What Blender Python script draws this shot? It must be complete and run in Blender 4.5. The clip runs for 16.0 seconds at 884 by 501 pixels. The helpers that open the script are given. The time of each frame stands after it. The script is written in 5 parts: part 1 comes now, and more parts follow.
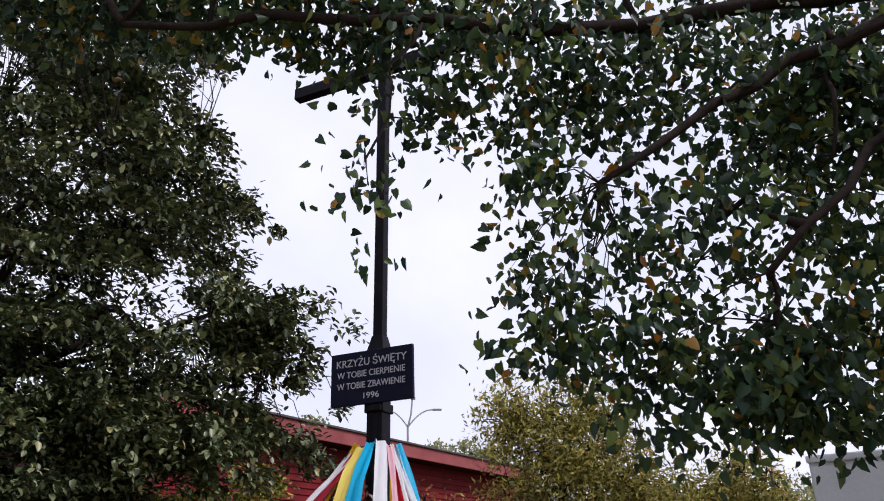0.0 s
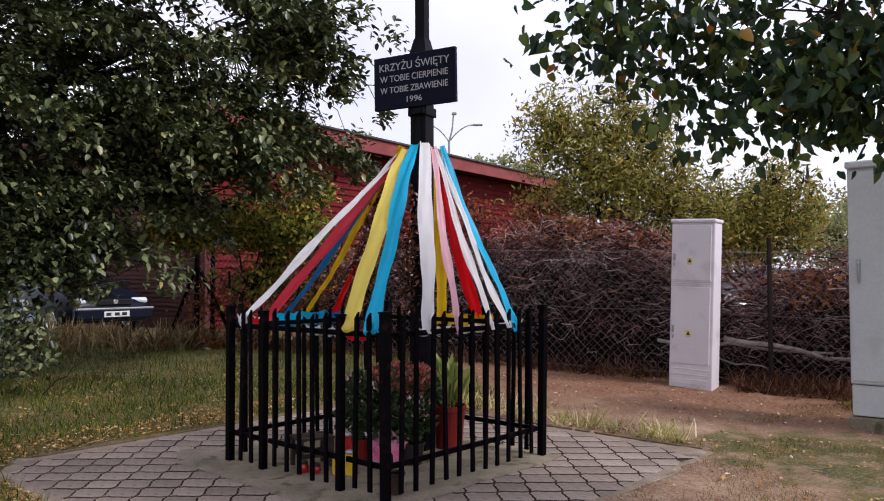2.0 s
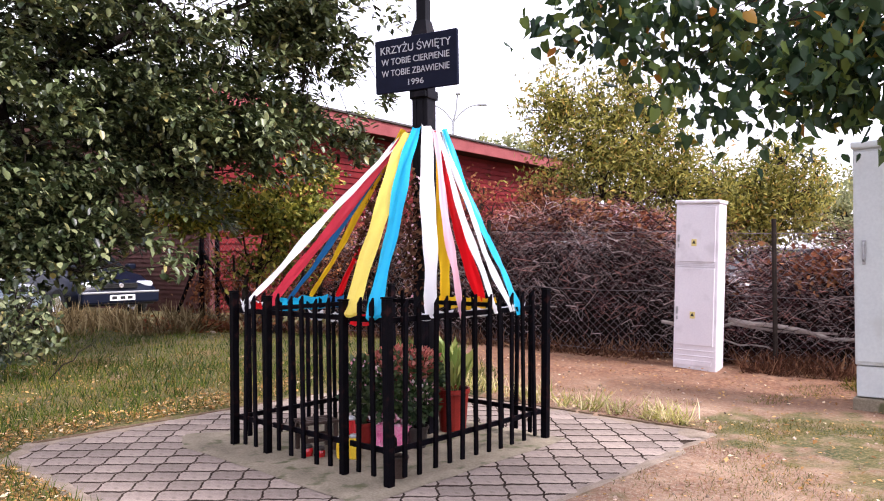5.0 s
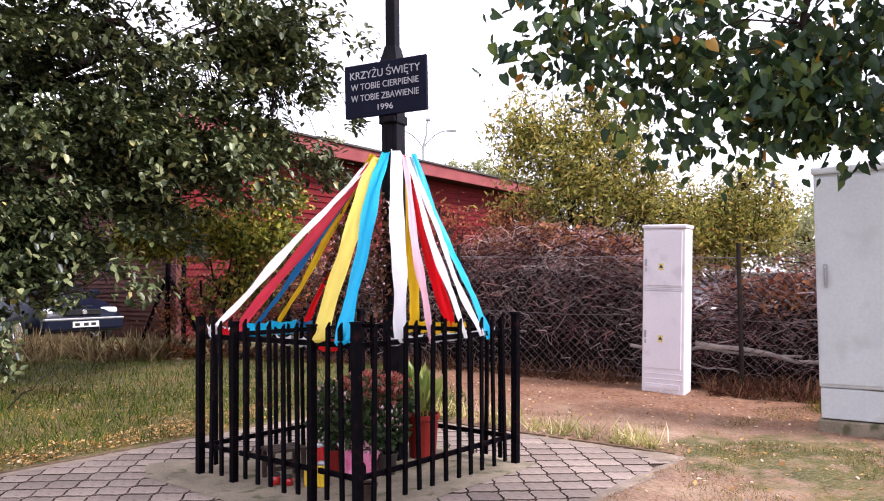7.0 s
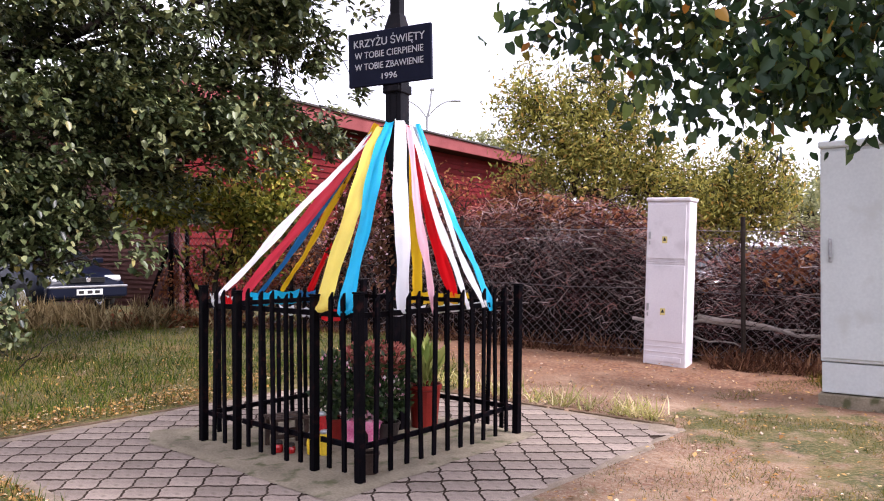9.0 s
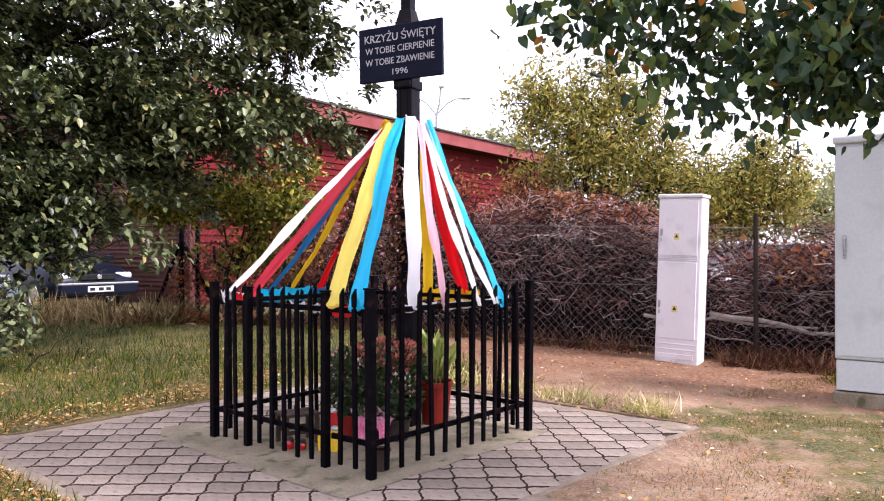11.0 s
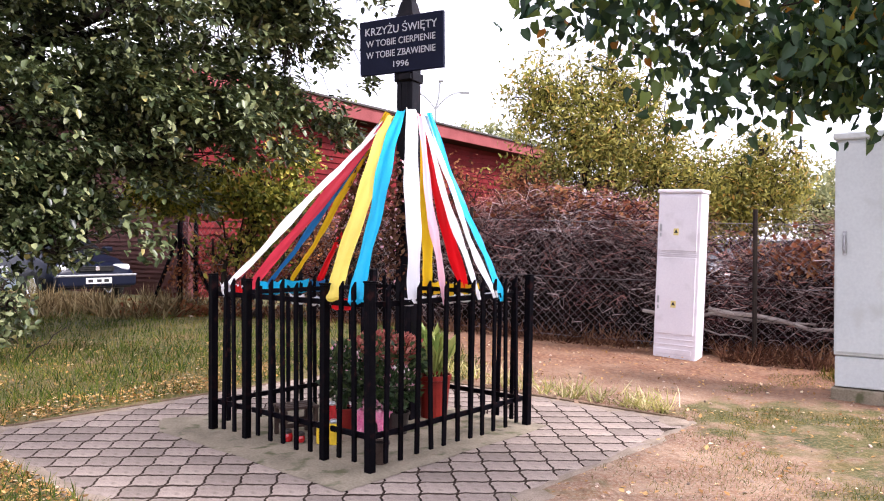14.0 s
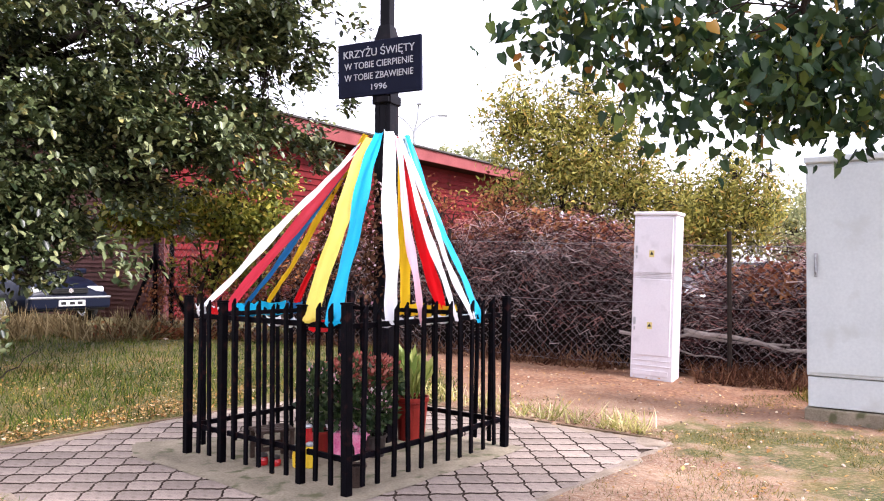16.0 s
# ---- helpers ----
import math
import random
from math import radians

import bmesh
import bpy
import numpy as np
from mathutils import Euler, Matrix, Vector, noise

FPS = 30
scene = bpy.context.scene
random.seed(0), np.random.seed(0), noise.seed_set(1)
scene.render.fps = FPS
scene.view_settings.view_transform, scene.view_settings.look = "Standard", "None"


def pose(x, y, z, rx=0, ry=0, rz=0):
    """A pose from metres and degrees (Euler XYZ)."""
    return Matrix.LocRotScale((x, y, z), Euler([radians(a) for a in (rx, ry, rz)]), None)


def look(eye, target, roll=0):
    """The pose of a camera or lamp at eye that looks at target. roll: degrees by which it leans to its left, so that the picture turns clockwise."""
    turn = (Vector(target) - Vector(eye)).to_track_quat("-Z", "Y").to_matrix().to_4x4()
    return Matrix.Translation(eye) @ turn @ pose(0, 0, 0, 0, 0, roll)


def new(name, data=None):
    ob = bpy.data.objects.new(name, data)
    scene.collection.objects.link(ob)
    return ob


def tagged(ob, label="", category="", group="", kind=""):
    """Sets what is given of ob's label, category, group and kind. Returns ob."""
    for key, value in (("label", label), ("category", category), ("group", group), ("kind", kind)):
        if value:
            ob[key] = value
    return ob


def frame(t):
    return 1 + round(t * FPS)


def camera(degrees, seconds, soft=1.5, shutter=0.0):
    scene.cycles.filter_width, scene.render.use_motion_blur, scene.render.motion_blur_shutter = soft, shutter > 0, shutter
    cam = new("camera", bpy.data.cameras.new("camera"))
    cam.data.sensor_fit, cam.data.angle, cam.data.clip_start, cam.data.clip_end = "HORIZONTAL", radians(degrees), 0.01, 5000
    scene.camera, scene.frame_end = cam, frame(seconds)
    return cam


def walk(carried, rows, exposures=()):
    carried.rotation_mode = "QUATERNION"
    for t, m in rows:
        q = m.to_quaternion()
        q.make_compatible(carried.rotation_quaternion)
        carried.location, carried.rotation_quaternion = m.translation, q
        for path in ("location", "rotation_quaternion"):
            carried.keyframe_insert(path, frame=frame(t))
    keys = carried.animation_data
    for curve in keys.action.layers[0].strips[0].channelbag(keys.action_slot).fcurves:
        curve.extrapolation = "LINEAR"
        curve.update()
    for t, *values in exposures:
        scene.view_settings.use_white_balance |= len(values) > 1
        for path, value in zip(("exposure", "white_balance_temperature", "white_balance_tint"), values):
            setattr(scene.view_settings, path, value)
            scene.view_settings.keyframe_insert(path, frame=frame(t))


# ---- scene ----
cam = camera(60.0, 16.0, soft=1.1)
PATH = [
    (0, (0.072, 0.018, 1.419), (0.175, 1.857, 2.2), -1.0),
    (0.5, (0.074, -0.026, 1.412), (0.208, 1.746, 2.329), -1.3),
    (1, (0.071, -0.037, 1.366), (0.167, 1.837, 2.058), -0.9),
    (1.5, (0.055, -0.008, 1.347), (0.092, 1.976, 1.59), 0.0),
    (2, (0.057, -0.002, 1.316), (0.054, 1.997, 1.387), -0.1),
    (2.5, (0.06, 0.01, 1.328), (0.07, 2.01, 1.351), -0.6),
    (3, (0.067, -0.003, 1.34), (0.043, 1.997, 1.362), -0.9),
    (3.5, (0.067, 0.0, 1.336), (0.05, 2.0, 1.371), -0.2),
    (4, (0.069, 0.001, 1.344), (0.048, 2.001, 1.355), -0.4),
    (6.5, (0.08, 0.02, 1.335), (0.109, 2.019, 1.404), -0.5),
    (7, (0.08, 0.013, 1.336), (0.142, 2.01, 1.421), -0.6),
    (7.5, (0.075, 0.009, 1.337), (0.118, 2.007, 1.411), -0.4),
    (8, (0.074, 0.014, 1.328), (0.126, 2.012, 1.374), -0.5),
    (8.5, (0.08, 0.023, 1.33), (0.136, 2.022, 1.373), -0.6),
    (9, (0.078, 0.027, 1.335), (0.132, 2.026, 1.345), -0.1),
    (9.5, (0.074, 0.032, 1.328), (0.1, 2.032, 1.326), -0.1),
    (12, (0.063, 0.063, 1.323), (0.108, 2.062, 1.33), 0.0),
    (12.5, (0.063, 0.066, 1.316), (0.135, 2.065, 1.305), -0.1),
    (13, (0.061, 0.054, 1.314), (0.121, 2.053, 1.298), 0.4),
    (13.5, (0.056, 0.059, 1.317), (0.103, 2.058, 1.292), 0.2),
    (14, (0.053, 0.063, 1.32), (0.088, 2.062, 1.309), 0.3),
    (14.5, (0.047, 0.049, 1.315), (0.079, 2.048, 1.314), 0.3),
    (15, (0.052, 0.051, 1.311), (0.103, 2.05, 1.338), 0.3),
    (15.5, (0.056, 0.055, 1.314), (0.133, 2.053, 1.342), 0.0),
    (16, (0.059, 0.05, 1.316), (0.15, 2.048, 1.363), 0.3),
]

# ---- light ----
EXPOSURES = [(0.0, -0.5, 5900, 19), (0.3, -0.68, 5900, 19), (0.6, -0.9, 5900, 19), (1.0, -1.05, 5900, 18), (1.3, -1.12, 5950, 18), (1.6, -0.8, 6000, 17), (2.0, -0.42, 6050, 18), (2.4, 0.20, 6100, 20),
             (3.2, 0.34, 6100, 21), (4.2, 0.66, 6100, 22), (6.4, 0.76, 6090, 23), (7.0, 0.64, 6090, 23), (9.5, 0.54, 6090, 23), (12.0, 0.78, 6090, 22), (14.0, 0.84, 6090, 22), (16.0, 1.02, 6070, 21)]
walk(cam, [(t, look(eye, target, roll)) for t, eye, target, roll in PATH], EXPOSURES)

SUN_ELEVATION, SUN_AZIMUTH = radians(46), radians(118)
world = bpy.data.worlds.new("overcast_sky")
scene.world = world
world.use_nodes = True
wt = world.node_tree
wt.nodes.clear()
w_out = wt.nodes.new("ShaderNodeOutputWorld")
w_bg = wt.nodes.new("ShaderNodeBackground")
w_sky = wt.nodes.new("ShaderNodeTexSky")
w_sky.sky_type = "NISHITA"
w_sky.sun_disc = False
w_sky.sun_elevation = SUN_ELEVATION
w_sky.sun_rotation = SUN_AZIMUTH
w_sky.dust_density = 3.0
w_tc = wt.nodes.new("ShaderNodeTexCoord")
w_noise = wt.nodes.new("ShaderNodeTexNoise")
w_noise.inputs["Scale"].default_value = 3.2
w_noise.inputs["Detail"].default_value = 6.0
w_ramp = wt.nodes.new("ShaderNodeValToRGB")
w_ramp.color_ramp.elements[0].position, w_ramp.color_ramp.elements[0].color = 0.35, (14.0, 14.2, 15.4, 1)
w_ramp.color_ramp.elements[1].position, w_ramp.color_ramp.elements[1].color = 0.65, (17.0, 16.8, 17.2, 1)
w_mix = wt.nodes.new("ShaderNodeMix")
w_mix.data_type = "RGBA"
w_mix.inputs["Factor"].default_value = 0.9
wt.links.new(w_tc.outputs["Generated"], w_noise.inputs["Vector"])
wt.links.new(w_noise.outputs["Fac"], w_ramp.inputs["Fac"])
wt.links.new(w_sky.outputs["Color"], w_mix.inputs["A"])
wt.links.new(w_ramp.outputs["Color"], w_mix.inputs["B"])
wt.links.new(w_mix.outputs["Result"], w_bg.inputs["Color"])
w_bg.inputs["Strength"].default_value = 0.092
wt.links.new(w_bg.outputs["Background"], w_out.inputs["Surface"])

sun_data = bpy.data.lights.new("sun", "SUN")
sun_data.energy, sun_data.angle, sun_data.color = 3.9, radians(12), (1.0, 0.95, 0.88)
sun = new("sun", sun_data)
sun.matrix_world = look((0, 0, 30), Vector((0, 0, 30)) - Vector((math.sin(SUN_AZIMUTH) * math.cos(SUN_ELEVATION), math.cos(SUN_AZIMUTH) * math.cos(SUN_ELEVATION), math.sin(SUN_ELEVATION))))


# ---- materials ----
def material(name, low, high, rough=0.7, scale=6.0, fine=60.0, bump=0.2, metal=0.0, per="", spread=0.12, wear=None, clear=0.0, spec=0.22):
    """A surface with colour between low and high at two scales, a fine relief, and where given a worn colour in patches.
    per: 'object' or 'island' varies the brightness piece by piece."""
    m = bpy.data.materials.new(name)
    m.use_nodes = True
    nt = m.node_tree
    b = nt.nodes["Principled BSDF"]
    tc = nt.nodes.new("ShaderNodeTexCoord")
    n1 = nt.nodes.new("ShaderNodeTexNoise")
    n1.inputs["Scale"].default_value, n1.inputs["Detail"].default_value = scale, 5
    n2 = nt.nodes.new("ShaderNodeTexNoise")
    n2.inputs["Scale"].default_value, n2.inputs["Detail"].default_value = fine, 4
    for n in (n1, n2):
        nt.links.new(tc.outputs["Object"], n.inputs["Vector"])
    add = nt.nodes.new("ShaderNodeMath")
    add.operation = "MULTIPLY_ADD"
    add.inputs[1].default_value = 0.45
    nt.links.new(n2.outputs["Fac"], add.inputs[0])
    half = nt.nodes.new("ShaderNodeMath")
    half.operation = "MULTIPLY"
    half.inputs[1].default_value = 0.55
    nt.links.new(n1.outputs["Fac"], half.inputs[0])
    nt.links.new(half.outputs[0], add.inputs[2])
    ramp = nt.nodes.new("ShaderNodeValToRGB")
    ramp.color_ramp.elements[0].position, ramp.color_ramp.elements[0].color = 0.32, (*low, 1)
    ramp.color_ramp.elements[1].position, ramp.color_ramp.elements[1].color = 0.68, (*high, 1)
    nt.links.new(add.outputs[0], ramp.inputs["Fac"])
    out = ramp.outputs["Color"]
    if wear:
        n3 = nt.nodes.new("ShaderNodeTexNoise")
        n3.inputs["Scale"].default_value, n3.inputs["Detail"].default_value = scale * 1.7, 8
        nt.links.new(tc.outputs["Object"], n3.inputs["Vector"])
        wr = nt.nodes.new("ShaderNodeValToRGB")
        wr.color_ramp.elements[0].position, wr.color_ramp.elements[1].position = 0.56, 0.68
        nt.links.new(n3.outputs["Fac"], wr.inputs["Fac"])
        mx = nt.nodes.new("ShaderNodeMix")
        mx.data_type = "RGBA"
        nt.links.new(wr.outputs["Color"], mx.inputs["Factor"])
        nt.links.new(out, mx.inputs["A"])
        mx.inputs["B"].default_value = (*wear, 1)
        out = mx.outputs["Result"]
    if per:
        if per == "object":
            src = nt.nodes.new("ShaderNodeObjectInfo").outputs["Random"]
        else:
            src = nt.nodes.new("ShaderNodeNewGeometry").outputs["Random Per Island"]
        rng = nt.nodes.new("ShaderNodeMapRange")
        rng.inputs["To Min"].default_value, rng.inputs["To Max"].default_value = 1 - spread, 1 + spread
        nt.links.new(src, rng.inputs["Value"])
        hsv = nt.nodes.new("ShaderNodeHueSaturation")
        nt.links.new(rng.outputs["Result"], hsv.inputs["Value"])
        nt.links.new(out, hsv.inputs["Color"])
        out = hsv.outputs["Color"]
    nt.links.new(out, b.inputs["Base Color"])
    b.inputs["Roughness"].default_value, b.inputs["Metallic"].default_value = rough, metal
    b.inputs["Coat Weight"].default_value, b.inputs["Specular IOR Level"].default_value = clear, spec
    if bump:
        bp = nt.nodes.new("ShaderNodeBump")
        bp.inputs["Strength"].default_value, bp.inputs["Distance"].default_value = bump, 0.01
        nt.links.new(add.outputs[0], bp.inputs["Height"])
        nt.links.new(bp.outputs["Normal"], b.inputs["Normal"])
    return m


def leafy(name, colours, rough=0.5, through_light=0.3, gloss=0.35):
    """Leaves: a colour from the ramp for each leaf, some light let through."""
    m = bpy.data.materials.new(name)
    m.use_nodes = True
    nt = m.node_tree
    b = nt.nodes["Principled BSDF"]
    geo = nt.nodes.new("ShaderNodeNewGeometry")
    ramp = nt.nodes.new("ShaderNodeValToRGB")
    ramp.color_ramp.interpolation = "LINEAR"
    els = ramp.color_ramp.elements
    els[0].position, els[0].color = 0.0, (*colours[0][1], 1)
    els[1].position, els[1].color = colours[-1][0], (*colours[-1][1], 1)
    for p, c in colours[1:-1]:
        e = els.new(p)
        e.color = (*c, 1)
    nt.links.new(geo.outputs["Random Per Island"], ramp.inputs["Fac"])
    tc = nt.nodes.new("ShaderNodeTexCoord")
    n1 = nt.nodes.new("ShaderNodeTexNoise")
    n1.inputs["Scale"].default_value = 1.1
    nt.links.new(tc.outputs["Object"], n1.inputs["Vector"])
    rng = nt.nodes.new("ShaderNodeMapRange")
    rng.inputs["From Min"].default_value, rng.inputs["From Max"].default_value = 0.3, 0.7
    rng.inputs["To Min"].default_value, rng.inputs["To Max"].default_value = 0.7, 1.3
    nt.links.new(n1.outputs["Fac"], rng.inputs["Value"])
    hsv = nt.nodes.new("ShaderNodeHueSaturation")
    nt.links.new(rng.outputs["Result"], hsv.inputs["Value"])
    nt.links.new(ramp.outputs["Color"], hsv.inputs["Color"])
    nt.links.new(hsv.outputs["Color"], b.inputs["Base Color"])
    b.inputs["Roughness"].default_value = rough
    b.inputs["Specular IOR Level"].default_value = gloss
    tr = nt.nodes.new("ShaderNodeBsdfTranslucent")
    nt.links.new(hsv.outputs["Color"], tr.inputs["Color"])
    mix = nt.nodes.new("ShaderNodeMixShader")
    mix.inputs["Fac"].default_value = through_light
    nt.links.new(b.outputs["BSDF"], mix.inputs[1])
    nt.links.new(tr.outputs["BSDF"], mix.inputs[2])
    nt.links.new(mix.outputs["Shader"], nt.nodes["Material Output"].inputs["Surface"])
    return m


def cloth(name, colour):
    m = material(name, tuple(c * 0.88 for c in colour), colour, rough=0.36, scale=9, fine=220, bump=0.22, spec=0.35)
    nt = m.node_tree
    b = nt.nodes["Principled BSDF"]
    tr = nt.nodes.new("ShaderNodeBsdfTranslucent")
    tr.inputs["Color"].default_value = (*colour, 1)
    mix = nt.nodes.new("ShaderNodeMixShader")
    mix.inputs["Fac"].default_value = 0.35
    nt.links.new(b.outputs["BSDF"], mix.inputs[1])
    nt.links.new(tr.outputs["BSDF"], mix.inputs[2])
    nt.links.new(mix.outputs["Shader"], nt.nodes["Material Output"].inputs["Surface"])
    return m


M_PAVER = material("concrete_paver", (0.142, 0.112, 0.094), (0.360, 0.290, 0.246), 0.88, 7, 110, 0.4, per="object", spread=0.2, wear=(0.16, 0.13, 0.105), spec=0.1)
# sand in the joints, also the painted shade on the paver sides
M_SAND_AND_SHADE = material("joint_sand_and_side_shade", (0.026, 0.018, 0.014), (0.080, 0.058, 0.046), 0.95, 14, 160, 0.5, spec=0.05)
M_PAD = material("rough_concrete", (0.13, 0.108, 0.078), (0.29, 0.245, 0.18), 0.9, 4.5, 70, 0.5, wear=(0.095, 0.095, 0.05), spec=0.1)
M_EDGE = material("kerb_mortar", (0.15, 0.115, 0.085), (0.33, 0.265, 0.205), 0.9, 8, 90, 0.5, spec=0.1)
M_KERB = material("soiled_brown_edging", (0.085, 0.055, 0.034), (0.21, 0.15, 0.10), 0.9, 8, 90, 0.5, spec=0.08)
M_FENCE = material("dark_brown_paint", (0.0012, 0.0011, 0.0020), (0.0036, 0.0030, 0.0046), 0.55, 9, 120, 0.25, per="object", spread=0.3, wear=(0.018, 0.007, 0.007), spec=0.03)
M_CROSS = material("black_painted_steel", (0.002, 0.002, 0.0036), (0.006, 0.005, 0.008), 0.5, 6, 130, 0.15, wear=(0.013, 0.008, 0.010), spec=0.08)
M_SIGN = material("black_stone_plate", (0.004, 0.005, 0.015), (0.008, 0.010, 0.026), 0.45, 10, 200, 0.05, spec=0.06)
M_LETTER = material("silver_lettering", (0.36, 0.36, 0.40), (0.55, 0.55, 0.58), 0.5, 30, 200, 0.05)
M_CAB = material("light_grey_cabinet_paint", (0.66, 0.62, 0.66), (0.76, 0.72, 0.75), 0.5, 2.5, 60, 0.05, wear=(0.62, 0.58, 0.61))
M_GREY = material("grey_cabinet_paint", (0.47, 0.50, 0.51), (0.58, 0.61, 0.61), 0.5, 2.0, 45, 0.06, wear=(0.46, 0.48, 0.47))
M_STEEL = material("zinc_steel", (0.30, 0.30, 0.31), (0.46, 0.46, 0.47), 0.4, 20, 90, 0.1, metal=0.7)
M_LABEL = material("yellow_label", (0.62, 0.50, 0.16), (0.72, 0.60, 0.26), 0.5, 20, 90, 0.0)
M_INK = material("black_print", (0.02, 0.02, 0.02), (0.03, 0.03, 0.03), 0.5, 20, 90, 0.0)
M_RED = material("red_painted_boards", (0.090, 0.008, 0.010), (0.165, 0.017, 0.018), 0.7, 1.2, 40, 0.2, per="object", spread=0.14, wear=(0.085, 0.011, 0.012), spec=0.08)
M_FASCIA = material("faded_red_fascia", (0.20, 0.050, 0.052), (0.29, 0.085, 0.083), 0.7, 2.0, 40, 0.15, spec=0.1)
M_CORNER = material("dark_red_board", (0.085, 0.026, 0.026), (0.13, 0.042, 0.040), 0.7, 3.0, 40, 0.15, spec=0.1)
# soffit boards, the shadow under the eave darkened into their colour
M_SOFFIT_SHADED = material("soffit_boards_with_eave_shade", (0.030, 0.010, 0.012), (0.055, 0.020, 0.020), 0.8, 2.0, 40, 0.2, spec=0.05)
M_GABLE = material("brown_weathered_boards", (0.072, 0.030, 0.026), (0.128, 0.056, 0.047), 0.8, 1.4, 40, 0.25, per="object", spread=0.14, spec=0.1)
M_ROOF = material("dark_roofing_felt", (0.05, 0.045, 0.045), (0.10, 0.09, 0.085), 0.9, 3, 60, 0.3)
M_BARK = material("brown_bark", (0.012, 0.009, 0.008), (0.038, 0.028, 0.023), 0.9, 9, 70, 0.8, spec=0.1)
M_TWIG = material("bare_twigs", (0.20, 0.135, 0.13), (0.78, 0.63, 0.59), 0.85, 2.2, 40, 0.3, per="island", spread=0.7, spec=0.1)
# near-black copy of the twigs, shade of the pile's gaps in its colour
M_TWIGSHADE = material("shaded_twigs", (0.004, 0.002, 0.003), (0.070, 0.030, 0.032), 0.85, 2.2, 40, 0.3, per="island", spread=0.9, spec=0.08)
M_TWIGRED = material("reddish_bare_twigs", (0.16, 0.050, 0.044), (0.62, 0.31, 0.26), 0.85, 2.2, 40, 0.3, per="island", spread=0.6, spec=0.1)
M_PALE = material("pale_stripped_branch", (0.30, 0.25, 0.22), (0.50, 0.44, 0.40), 0.85, 8, 90, 0.4)
M_WIRE = material("galvanised_wire", (0.13, 0.11, 0.115), (0.29, 0.26, 0.27), 0.7, 12, 90, 0.1)
M_CAR = material("navy_car_paint", (0.004, 0.006, 0.016), (0.007, 0.010, 0.024), 0.35, 3, 60, 0.0, spec=0.16)
M_SILVER = material("silver_car_paint", (0.42, 0.43, 0.46), (0.52, 0.53, 0.55), 0.3, 3, 60, 0.0, metal=0.3, clear=1.0)
M_PALEBLUE = material("pale_blue_car_paint", (0.36, 0.45, 0.54), (0.46, 0.55, 0.63), 0.3, 3, 60, 0.0, metal=0.2, clear=1.0)
M_GLASS = material("dark_car_glass", (0.008, 0.010, 0.012), (0.014, 0.016, 0.02), 0.2, 3, 60, 0.0, spec=0.3)
M_LENS = material("headlight_lens", (0.60, 0.62, 0.64), (0.78, 0.80, 0.82), 0.15, 12, 60, 0.1, clear=1.0)
M_CHROME = material("chrome", (0.62, 0.62, 0.64), (0.75, 0.75, 0.77), 0.15, 10, 60, 0.0, metal=1.0)
M_RUBBER = material("black_rubber", (0.012, 0.012, 0.012), (0.03, 0.03, 0.03), 0.8, 12, 90, 0.2)
M_PLATE = material("white_number_plate", (0.68, 0.68, 0.68), (0.78, 0.78, 0.78), 0.4, 10, 60, 0.0)
M_POT = material("red_plastic_pot", (0.15, 0.012, 0.008), (0.24, 0.020, 0.013), 0.45, 5, 80, 0.05)
M_POTDARK = material("dark_plastic_pot", (0.020, 0.016, 0.014), (0.045, 0.034, 0.03), 0.5, 6, 80, 0.1)
# potting soil, also the near-black that paints shade inside the brushwood
M_SOIL_SHADE = material("dark_soil_and_pile_shade", (0.004, 0.003, 0.003), (0.012, 0.008, 0.007), 0.95, 20, 120, 0.6, spec=0.02)
M_YELLOW = material("yellow_candle_plastic", (0.70, 0.45, 0.02), (0.85, 0.58, 0.04), 0.4, 6, 80, 0.0)
M_CANDLE = material("red_candle_glass", (0.35, 0.012, 0.014), (0.50, 0.02, 0.02), 0.2, 6, 80, 0.0, clear=0.6)
M_FOIL = material("pink_wrapping_foil", (0.74, 0.07, 0.26), (0.92, 0.46, 0.60), 0.35, 14, 90, 0.3)
M_WOODDARK = material("dark_stained_wood", (0.03, 0.018, 0.014), (0.07, 0.045, 0.034), 0.6, 8, 90, 0.3)
M_LAMP = material("grey_lamp_steel", (0.22, 0.23, 0.24), (0.32, 0.33, 0.34), 0.5, 4, 60, 0.1)
M_STONE = material("pale_stone_bits", (0.22, 0.15, 0.11), (0.42, 0.32, 0.25), 0.9, 12, 90, 0.4, per="island", spread=0.55)

C_WHITE = cloth("white_satin", (0.93, 0.92, 0.94))
C_RED = cloth("red_satin", (0.80, 0.008, 0.012))
C_PINKRED = cloth("raspberry_satin", (0.82, 0.06, 0.10))
C_PINK = cloth("pale_pink_satin", (0.93, 0.52, 0.60))
C_YELLOW = cloth("pale_yellow_satin", (0.95, 0.76, 0.14))
C_GOLD = cloth("golden_yellow_satin", (0.90, 0.56, 0.012))
C_CYAN = cloth("sky_blue_satin", (0.01, 0.52, 0.86))
C_BLUE = cloth("blue_satin", (0.02, 0.17, 0.42))

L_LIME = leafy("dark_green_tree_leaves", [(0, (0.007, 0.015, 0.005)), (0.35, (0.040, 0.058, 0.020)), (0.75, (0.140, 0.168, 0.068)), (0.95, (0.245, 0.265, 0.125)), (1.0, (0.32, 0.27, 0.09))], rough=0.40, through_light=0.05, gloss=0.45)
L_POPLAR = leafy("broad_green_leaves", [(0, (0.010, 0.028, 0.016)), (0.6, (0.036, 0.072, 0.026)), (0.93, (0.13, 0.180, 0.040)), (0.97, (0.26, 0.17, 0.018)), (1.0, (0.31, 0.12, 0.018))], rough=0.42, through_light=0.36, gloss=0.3)
